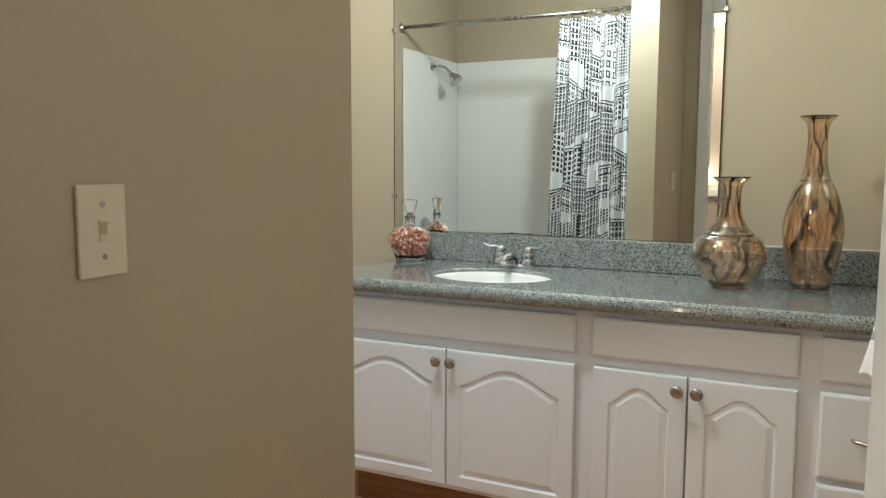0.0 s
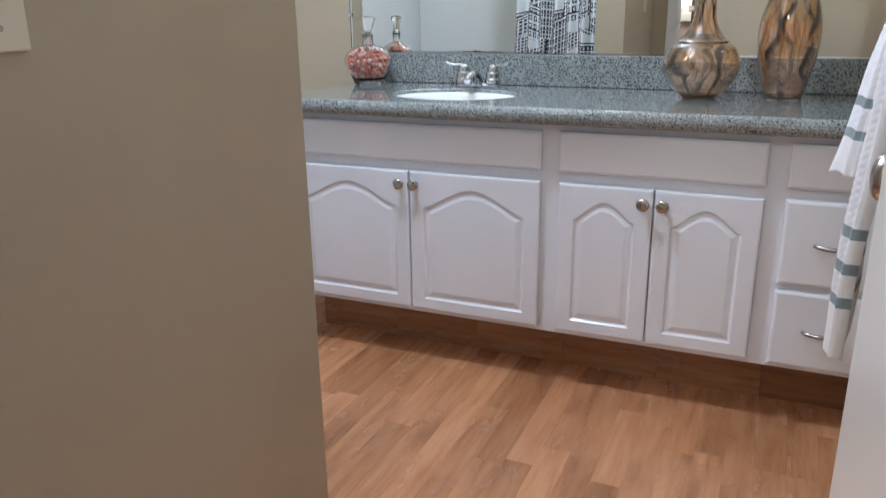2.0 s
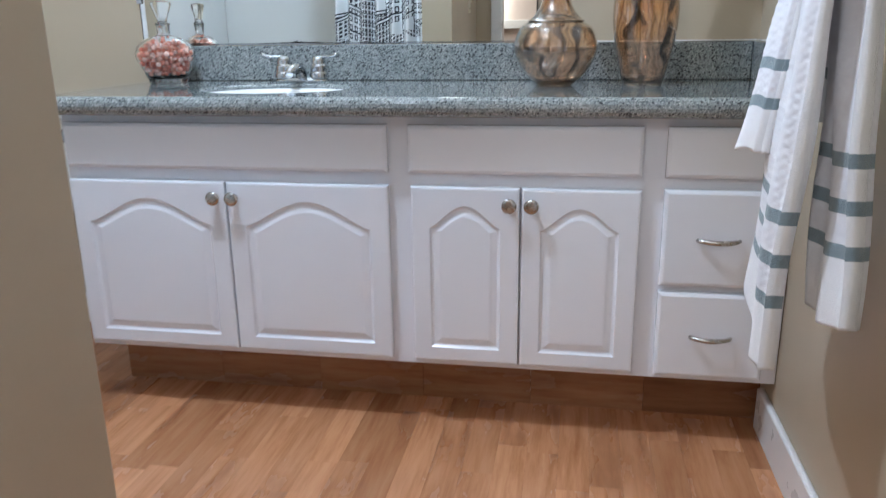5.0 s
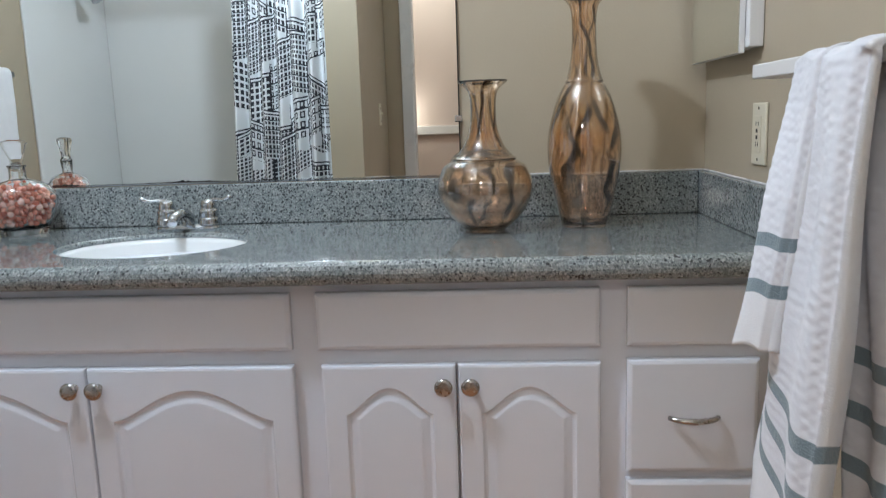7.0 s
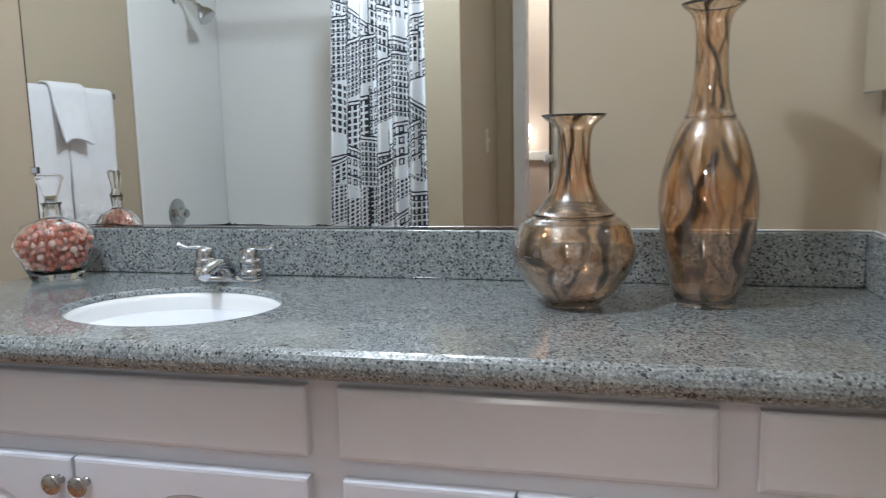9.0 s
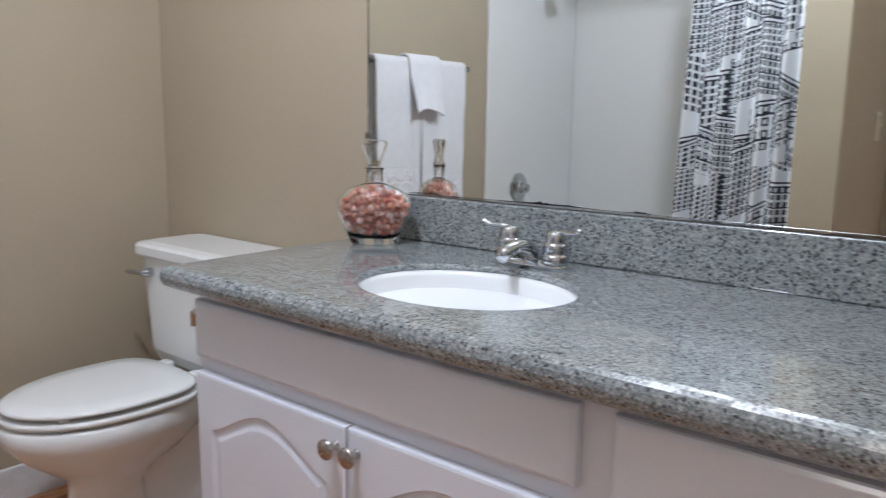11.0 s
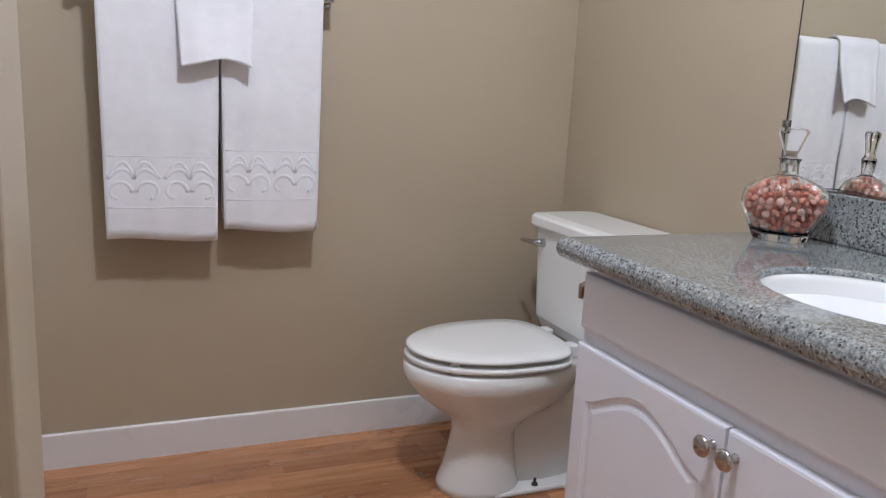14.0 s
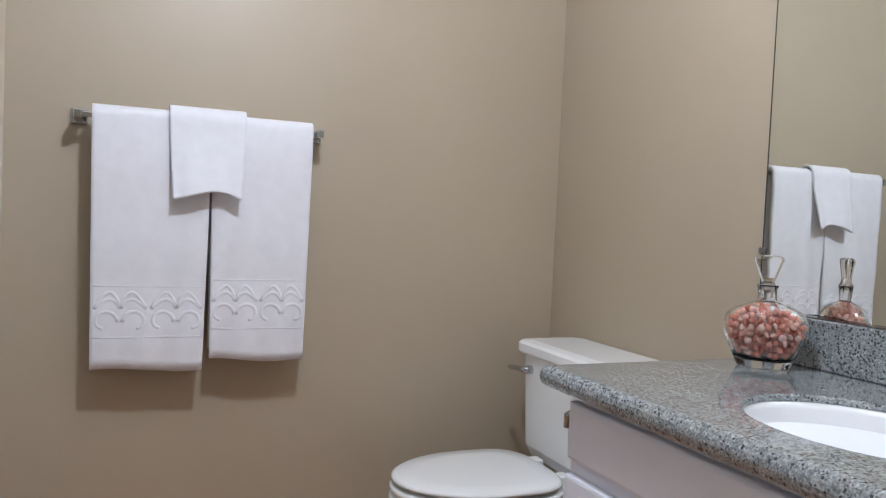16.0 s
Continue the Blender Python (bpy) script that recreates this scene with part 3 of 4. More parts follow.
# ---- toilet ----
def toilet(cx):
    t = thing("toilet", (cx, 0, 0), "white two-piece porcelain toilet with closed lid", "toilet")
    n = 40
    def egg(cy, a, front_len, back_len, z, p=1.0, flat=False):
        out = []
        for k in range(n):
            th = 2 * math.pi * k / n
            s, c = math.sin(th), math.cos(th)
            if flat and s > 0:
                c, s = math.copysign(abs(c) ** 0.75, c), s ** 0.45
            out.append((a * c, cy + (back_len if s > 0 else front_len) * s, z))
        return out
    bm = bmesh.new()
    loft(bm, [egg(0.09, 0.104, 0.135, 0.10, 0.0), egg(0.09, 0.102, 0.132, 0.10, 0.02), egg(0.09, 0.090, 0.118, 0.09, 0.06), egg(0.09, 0.080, 0.104, 0.085, 0.12), egg(0.09, 0.076, 0.096, 0.085, 0.17),
              egg(0.095, 0.088, 0.108, 0.12, 0.205), egg(0.09, 0.122, 0.150, 0.20, 0.24), egg(0.09, 0.150, 0.200, 0.25, 0.28), egg(0.09, 0.170, 0.230, 0.265, 0.32), egg(0.09, 0.176, 0.240, 0.27, 0.338), egg(0.09, 0.176, 0.240, 0.27, 0.366), egg(0.09, 0.170, 0.233, 0.265, 0.372)])
    part("bowl", bm, CERAM, t, smooth=True)
    bm = bmesh.new()
    loft(bm, [egg(0.10, 0.168, 0.235, 0.186, 0.3785, flat=True), egg(0.10, 0.178, 0.247, 0.191, 0.3810, flat=True), egg(0.10, 0.180, 0.249, 0.193, 0.3900, flat=True), egg(0.10, 0.174, 0.243, 0.188, 0.3940, flat=True)])
    part("seat", bm, CERAM, t, smooth=True)
    bm = bmesh.new()
    loft(bm, [egg(0.10, 0.166, 0.235, 0.178, 0.4040, flat=True), egg(0.10, 0.176, 0.245, 0.186, 0.4065, flat=True), egg(0.10, 0.176, 0.245, 0.186, 0.4135, flat=True), egg(0.10, 0.168, 0.237, 0.179, 0.4175, flat=True), egg(0.10, 0.12, 0.18, 0.130, 0.4195, flat=True), egg(0.10, 0.05, 0.08, 0.056, 0.4200, flat=True)])
    part("lid", bm, CERAM, t, smooth=True)
    for s in (-1, 1):
        part("hinge", boxed((s * 0.07 - 0.02, 0.285, 0.374), (s * 0.07 + 0.02, 0.315, 0.412), 0.006), CERAM, t)
    for bx, by in ((-0.11, -0.06), (0.11, -0.06), (-0.12, 0.20), (0.12, 0.20)):
        part("bumper", boxed((bx - 0.008, by - 0.012, 0.3715), (bx + 0.008, by + 0.012, 0.3795), 0.002), CERAM, t)
        part("bumper", boxed((bx - 0.008, by - 0.012, 0.3935), (bx + 0.008, by + 0.012, 0.4050), 0.002), CERAM, t)
    bm = bmesh.new()
    def rr(w, y0, y1, z, r=0.035):
        out = []
        for cx_, cy_, a0 in ((w - r, y1 - r, 0), (-w + r, y1 - r, 90), (-w + r, y0 + r, 180), (w - r, y0 + r, 270)):
            for k in range(6):
                a = radians(a0 + 90 * k / 5)
                out.append((cx_ + r * math.cos(a), cy_ + r * math.sin(a), z))
        return out
    loft(bm, [rr(0.19, 0.335, 0.515, 0.39), rr(0.205, 0.325, 0.518, 0.42), rr(0.215, 0.315, 0.52, 0.685)])
    part("tank", bm, CERAM, t, smooth=False)
    bm = bmesh.new()
    loft(bm, [rr(0.222, 0.305, 0.522, 0.686), rr(0.228, 0.299, 0.524, 0.694), rr(0.228, 0.299, 0.524, 0.716), rr(0.222, 0.306, 0.52, 0.724), rr(0.20, 0.33, 0.505, 0.728)])
    part("tank_lid", bm, CERAM, t)
    h = part("flush_lever", tube(bmesh.new(), [(-0.15, 0.32, 0.645), (-0.15, 0.298, 0.645), (-0.165, 0.29, 0.645), (-0.225, 0.288, 0.640), (-0.235, 0.288, 0.639)], [0.014, 0.012, 0.008, 0.007, 0.005], 10), CHROME, t, "chrome flush lever", True)
    part("floor_bolt", lathe(bmesh.new(), [(0.009, 0), (0.009, 0.006), (0.004, 0.008), (0.004, 0.02), (0.001, 0.021)], 12, Matrix.Translation((0.085, 0.21, 0.0155))), DARK, t, "dark floor bolt")
    part("foot", boxed((-0.105, 0.08, 0), (0.105, 0.40, 0.016), 0.006), CERAM, t)
    part("trapway", loft(bmesh.new(), [egg(0.25, 0.060, 0.17, 0.14, 0.012), egg(0.25, 0.055, 0.17, 0.14, 0.10), egg(0.25, 0.062, 0.17, 0.15, 0.20), egg(0.25, 0.09, 0.18, 0.17, 0.30), egg(0.25, 0.10, 0.18, 0.18, 0.36)]), CERAM, t, smooth=True)
    return t


toilet(-1.755)


# ---- towels ----
def towel_bar(y0, y1, z):
    b = thing("towel_bar", (XL, 0, z), "chrome wall towel bar with square posts", "towel bar")
    for y in (y0, y1):
        p = part("post", boxed((0.001, y - 0.02, -0.02), (0.012, y + 0.02, 0.02), 0.003), CHROME, b)
        part("arm", boxed((0.012, y - 0.010, -0.012), (0.090, y + 0.010, 0.012), 0.003), CHROME, p)
    part("rod", boxed((0.069, y0, -0.007), (0.083, y1, 0.007), 0.002), CHROME, b)
    return b


towel_bar(-0.896, -0.288, 1.288)


FOLDS = {}


def hung_cloth(name, width, drop_front, drop_back, gap, thick, label, seed, wave=0.003, taper=0.0, belly=0.0):
    """A towel folded over a bar that runs along local x; front faces -y."""
    rng = random.Random(seed)
    bm = bmesh.new()
    nx, prof = 28, []
    for k in range(25):
        prof.append((-gap, -drop_front * (1 - k / 24)))
    for k in range(1, 8):
        a = math.pi * k / 8
        prof.append((-gap * math.cos(a), gap * math.sin(a)))
    for k in range(13):
        prof.append((gap, -drop_back * k / 12))
    ph = [rng.uniform(0, 6.28) for _ in range(5)]
    def at(i, j, off):
        y, z = prof[j]
        u = i / nx
        fall = max(0.0, -z / drop_front)
        w = width * (1 - taper * fall)
        x = (u - 0.5) * w
        d = wave * fall * (math.sin(u * 9 + ph[0]) + 0.6 * math.sin(u * 17 + ph[1])) + 0.4 * wave * math.sin(z * 30 + ph[2])
        d -= belly * fall ** 1.5 if j < 25 else 0.0
        z2 = z - 0.006 * fall * math.sin(u * 5 + ph[3]) + belly * 0.45 * fall ** 3 * math.sin(math.pi * u)
        if j < 25:
            nrm = Vector((0, -1, 0))
        elif j < 32:
            a = math.pi * (j - 24) / 8
            nrm = Vector((0, -math.cos(a), math.sin(a)))
        else:
            nrm = Vector((0, 1, 0))
        return Vector((x, y + d, z2)) + nrm * off
    lo = [[bm.verts.new(at(i, j, 0)) for i in range(nx + 1)] for j in range(len(prof))]
    hi = [[bm.verts.new(at(i, j, thick)) for i in range(nx + 1)] for j in range(len(prof))]
    for g in (lo, hi):
        for j in range(len(prof) - 1):
            for i in range(nx):
                bm.faces.new((g[j][i], g[j][i + 1], g[j + 1][i + 1], g[j + 1][i]))
    for j in range(len(prof) - 1):
        for i in (0, nx):
            bm.faces.new((lo[j][i], lo[j + 1][i], hi[j + 1][i], hi[j][i]))
    for j in (0, len(prof) - 1):
        for i in range(nx):
            bm.faces.new((lo[j][i], lo[j][i + 1], hi[j][i + 1], hi[j][i]))
    ob = part(name, bm, TOWEL, None, "", True)
    FOLDS[ob.name] = lambda x, z: wave * max(0.0, -z / drop_front) * (math.sin((x / (width * (1 - taper * -z / drop_front)) + 0.5) * 9 + ph[0]) + 0.6 * math.sin((x / (width * (1 - taper * -z / drop_front)) + 0.5) * 17 + ph[1])) + 0.4 * wave * math.sin(z * 30 + ph[2])
    return tagged(ob, label, "towel")


def border(parent, width, z0, z1, y, seed):
    """Raised scroll relief between two ridges near the hem."""
    bm = bmesh.new()
    for z in (z0, z1):
        tube(bm, [(width * (k / 12 - 0.5) * 0.985, y - 0.003, z) for k in range(13)], 0.0035, 6)
    n = 2
    cell = width / n
    for c in range(n):
        cx = (c + 0.5) * cell - width / 2
        zm, hh = (z0 + z1) / 2, (z1 - z0)
        for s in (-1, 1):
            arc = []
            for k in range(18):
                a = k / 17 * 4.6
                r = hh * 0.24 * (1 - 0.11 * a)
                arc.append((cx + s * (cell * 0.27 - r * math.cos(a)), y, zm - hh * 0.2 + r * math.sin(a)))
            tube(bm, arc, 0.0076, 8)
            for q in (0.42, 0.28):
                tube(bm, [(cx + s * cell * 0.46 * k / 10, y, zm + hh * (0.06 + (q - 0.1) * math.sin(math.pi * (k / 10) ** 0.8))) for k in range(11)], 0.0074, 8)
    for vt in bm.verts:
        vt.co.y += FOLDS[parent.name](vt.co.x, vt.co.z)
    part("border", bm, TOWEL, parent, "raised scroll border", True)


HANG = Matrix.Rotation(math.pi / 2, 4, "Z")
for yc, w, drop, sd in ((-0.719, 0.288, 0.640, 3), (-0.443, 0.264, 0.621, 8)):
    tw = hung_cloth("towel", w, drop, drop - 0.02, 0.016, 0.013, "white terry bath towel folded over the towel bar", sd, taper=0.065)
    tw["group"] = "bath towels on the bar"
    tw.matrix_world = Matrix.Translation((XL + 0.076, yc, 1.288)) @ HANG
    border(tw, w * 0.93, -drop + 0.085, -drop + 0.215, -0.0235, sd)
ft = hung_cloth("hand_towel", 0.192, 0.200, 0.17, 0.032, 0.008, "small white hand towel laid over the bath towels", 4, taper=0.13, belly=0.035)
ft.matrix_world = Matrix.Translation((XL + 0.076, -0.587, 1.291)) @ HANG

# ---- right wall: outlet, cabinet, towel rail ----
def outlet():
    o = thing("outlet", (XR, 0.152, 0.994), "ivory wall outlet plate", "outlet")
    part("plate", boxed((-0.006, -0.036, -0.058), (-0.0005, 0.036, 0.058), 0.002), PLATE, o)
    s = part("socket", boxed((-0.0085, -0.0165, -0.0335), (-0.0062, 0.0165, 0.0335), 0.001), PLATE, o)
    for z in (-0.006, 0.006):
        part("button", boxed((-0.0098, -0.004, z - 0.0035), (-0.0087, 0.004, z + 0.0035), 0.0004), DARK, s, "dark test button")
    for z in (-0.019, 0.019):
        for y in (-0.006, 0.006):
            part("slot", boxed((-0.0090, y - 0.0012, z - 0.004), (-0.0086, y + 0.0012, z + 0.004)), DARK, s)
    for z in (-0.048, 0.048):
        part("screw", lathe(bmesh.new(), [(0.003, 0), (0.0028, 0.001), (0.001, 0.0012)], 10, Matrix.Translation((-0.0062, 0, z)) @ Matrix.Rotation(-math.pi / 2, 4, "Y")), NICKEL, o)
    return o


outlet()


def switch():
    s = thing("light_switch", (PX, -1.412, 1.068), "ivory toggle light switch plate", "light switch")
    part("plate", boxed((0.0005, -0.033, -0.053), (0.006, 0.033, 0.053), 0.002), PLATE, s)
    part("toggle_slot", boxed((0.0062, -0.006, -0.013), (0.0075, 0.006, 0.013), 0.0005), PLATE, s)
    part("toggle", boxed((0.0078, -0.004, -0.002), (0.017, 0.004, 0.010), 0.001), PLATE, s)
    for z in (-0.030, 0.030):
        part("screw", lathe(bmesh.new(), [(0.0035, 0), (0.003, 0.0012), (0.001, 0.0014)], 10, Matrix.Translation((0.0062, 0, z)) @ Matrix.Rotation(math.pi / 2, 4, "Y")), NICKEL, s)
    return s


switch()

cab = thing("medicine_cabinet", (XR, 0, 0), "white medicine cabinet with mirrored door on the tan wall", "cabinet")
part("body", boxed((-0.028, 0.155, 1.155), (-0.001, 0.50, 1.80), 0.002), TRIM, cab)
cd = part("door", boxed((-0.0395, 0.175, 1.145), (-0.029, 0.500, 1.81), 0.001), TRIM, cab)
bm = bmesh.new()
face = lambda x, d: [(x, y, z) for y, z in ((0.176 + d, 1.146 + d), (0.499 - d, 1.146 + d), (0.499 - d, 1.809 - d), (0.176 + d, 1.809 - d))]
loft(bm, [face(-0.040, 0), face(-0.0425, 0), face(-0.0455, 0.016)])
part("mirror", bm, MIRROR, cd, "bevelled mirror glass")

RX, RZ = 0.362, 1.094
rail = thing("towel_rail", (RX, 0, RZ), "white enamel wall towel rail", "towel rail")
for y in (-0.192, -0.80):
    part("post", boxed((0.009, y - 0.011, -0.011), (XR - RX - 0.001, y + 0.011, 0.011), 0.003), TRIM, rail)
part("rod", boxed((-0.008, -0.811, -0.010), (0.008, -0.181, 0.010), 0.002), TRIM, rail)


def draped(label, front, back, y_top, stripes, thick, folds, amp, seed, hem_rise=0.0):
    """A gathered towel over the rail. front and back: (drop, near x, far x, near y, far y) of each hem, x from the rail."""
    rng = random.Random(seed)
    ph = rng.uniform(0, 6)
    nx, r = 44, 0.013
    edges = sorted({round(e, 4) for st in stripes for e in st})

    def levels(drop):
        out, d = [], 0.0
        while d < drop - 0.004:
            out.append(d)
            nxt = d + 0.005
            for e in edges:
                if d + 1e-6 < e < nxt + 0.0015:
                    nxt = e
                    break
            d = nxt
        return out + [drop]
    rows = [("f", front[0] - d, d) for d in levels(front[0])]
    rows += [("t", math.pi * k / 10, 9.0) for k in range(1, 10)]
    rows += [("b", back[0] - d, d) for d in reversed(levels(back[0]))]

    def at(i, row, off):
        side, v, d = row
        u = i / nx
        body = 0.55 if side == "t" else 0.55 + 0.45 * min(1.0, 2.2 * v / (front[0] if side == "f" else back[0]))
        w = thick * body * (0.35 + 0.65 * math.cos(u * math.pi / 2)) * off
        y0 = y_top[0] + (y_top[1] - y_top[0]) * u
        if side == "t":
            sag = 0.004 * math.sin(u * 9 + ph)
            return Vector((-(r + w) * math.cos(v), y0, (r * 0.85 + w * 0.25) * math.sin(v) + sag * 0.6))
        drop, xn, xf, yn, yf = front if side == "f" else back
        f = v / drop
        sign = -1 if side == "f" else 1
        y = y0 + (yn + (yf - yn) * u - y0) * f ** 0.8
        out = r + (abs(xn + (xf - xn) * u) - r) * f ** 1.25
        out += amp * min(1, f * 2.5) * math.sin(u * 6.283 * folds + ph + 1.3 * f) + 0.003 * math.sin(v * 17 + ph + u * 4)
        pile = d > stripes[0][1] and not any(a - 0.001 <= d <= b + 0.001 for a, b in stripes)
        if pile and off:
            w += 0.0008 * math.sin(v * 405) * math.sin(u * nx * 0.62)
        z = -v + (hem_rise * u * f ** 2 if side == "f" else 0.0) - 0.003 * math.sin(u * 5 + ph) * f
        roll = 0.010 * math.exp(-((u - 0.02) / 0.05) ** 2)
        return Vector((sign * (out + w - roll * off), y, z))
    bm = bmesh.new()
    lo = [[bm.verts.new(at(i, q, 0)) for i in range(nx + 1)] for q in rows]
    hi = [[bm.verts.new(at(i, q, 1)) for i in range(nx + 1)] for q in rows]
    n = len(rows)
    for g in (lo, hi):
        for j in range(n - 1):
            d = (rows[j][2] + rows[j + 1][2]) / 2
            kind = 1 if any(a <= d <= b for a, b in stripes) else 2 if d < stripes[0][0] else 0
            for i in range(nx):
                bm.faces.new((g[j][i], g[j][i + 1], g[j + 1][i + 1], g[j + 1][i])).material_index = kind
    for j in range(n - 1):
        d = (rows[j][2] + rows[j + 1][2]) / 2
        for i in (0, nx):
            bm.faces.new((lo[j][i], lo[j + 1][i], hi[j + 1][i], hi[j][i])).material_index = 1 if any(a <= d <= b for a, b in stripes) else 2
    for j in (0, n - 1):
        for i in range(nx):
            bm.faces.new((lo[j][i], lo[j][i + 1], hi[j][i + 1], hi[j][i])).material_index = 2
    ob = part("striped_towel", bm, [WAFFLE, STRIPE, TOWEL], None, "", True)
    ob.location = (RX, 0, RZ)
    return tagged(ob, label, "towel", "striped towels")


draped("long white waffle towel with grey-blue stripes, gathered over the rail", (0.650, 0.036, 0.016, -0.555, -0.290), (0.562, 0.020, 0.014, -0.605, -0.500), (-0.560, -0.430),
       ((0.098, 0.118), (0.160, 0.180), (0.223, 0.243)), 0.033, 1.6, 0.006, 2, 0.095)
draped("short white waffle hand towel with grey-blue stripes over the rail", (0.342, 0.040, 0.082, -0.425, -0.392), (0.300, 0.034, 0.022, -0.445, -0.375), (-0.462, -0.360),
       ((0.067, 0.084), (0.124, 0.141)), 0.024, 0.8, 0.004, 7)

# ---- bathtub alcove ----
def bathtub():
    t = thing("bathtub", (0, 0, 0), "white acrylic alcove bathtub", "bathtub")
    x0, x1, y0, y1 = XL + 0.002, -0.712, -1.945, -1.165
    def rr(d, z, r):
        out = []
        for cx, cy, a0 in ((x1 - d - r, y1 - d - r, 0), (x0 + d + r, y1 - d - r, 90), (x0 + d + r, y0 + d + r, 180), (x1 - d - r, y0 + d + r, 270)):
            for k in range(6):
                a = radians(a0 + 18 * k)
                out.append((cx + r * math.cos(a), cy + r * math.sin(a), z))
        return out
    part("tub", loft(bmesh.new(), [rr(0, 0, 0.01), rr(0, 0.37, 0.01), rr(0.006, 0.38, 0.01), rr(0.06, 0.38, 0.06), rr(0.075, 0.36, 0.08), rr(0.12, 0.1, 0.12), rr(0.2, 0.06, 0.12)]), SURR, t, smooth=False)
    return t


bathtub()
sur = thing("shower_surround", (0, 0, 0), "glossy white acrylic shower surround panels", "shower surround")
part("end_panel", boxed((XL + 0.001, -1.945, 0.385), (XL + 0.012, -1.15, 1.875), 0.004), SURR, sur)
part("back_panel", boxed((XL + 0.013, -1.949, 0.385), (-0.725, -1.937, 1.875), 0.004), SURR, sur)
part("front_panel", boxed((-0.724, -1.945, 0.385), (-0.712, -1.15, 1.875), 0.004), SURR, sur)

rod = thing("curtain_rod", (0, -1.139, 1.992), "brushed nickel shower curtain rod", "curtain rod")
part("rod", tube(bmesh.new(), [(XL + 0.012, 0, 0), (-0.722, 0, 0)], 0.0125, 14), NICKEL, rod, smooth=True)
for x, s in ((XL + 0.001, 1), (-0.711, -1)):
    part("flange", lathe(bmesh.new(), [(0.03, 0), (0.03, 0.006), (0.018, 0.014), (0.014, 0.02)], 20, Matrix.Translation((x, 0, 0)) @ Matrix.Rotation(s * math.pi / 2, 4, "Y")), NICKEL, rod, smooth=True)

sh = thing("wall_shower", (XL + 0.012, -1.535, 1.805), "chrome shower head on a bent arm", "shower head")
part("flange", lathe(bmesh.new(), [(0.028, 0.0), (0.026, 0.006), (0.012, 0.012)], 20, Matrix.Rotation(math.pi / 2, 4, "Y")), CHROME, sh, smooth=True)
part("arm", tube(bmesh.new(), [(0, 0, 0), (0.06, 0, 0.0), (0.10, 0, -0.015), (0.135, 0, -0.05)], 0.009, 10), CHROME, sh, smooth=True)
part("head", lathe(bmesh.new(), smooth_profile([(0.011, 0), (0.014, 0.02), (0.03, 0.04), (0.036, 0.062), (0.034, 0.068), (0.001, 0.069)], 3), 24, Matrix.Translation((0.125, 0, -0.04)) @ Matrix.Rotation(radians(140), 4, "Y") @ Matrix.Diagonal((1.25, 1.25, 1.3, 1))), CHROME, sh, smooth=True)
va = thing("shower_valve", (XL + 0.012, -1.43, 0.735), "chrome shower valve with round plate", "shower valve")
part("plate", lathe(bmesh.new(), smooth_profile([(0.075, 0.0), (0.07, 0.008), (0.03, 0.014), (0.026, 0.045), (0.02, 0.06), (0.001, 0.062)], 3), 28, Matrix.Rotation(math.pi / 2, 4, "Y")), CHROME, va, smooth=True)


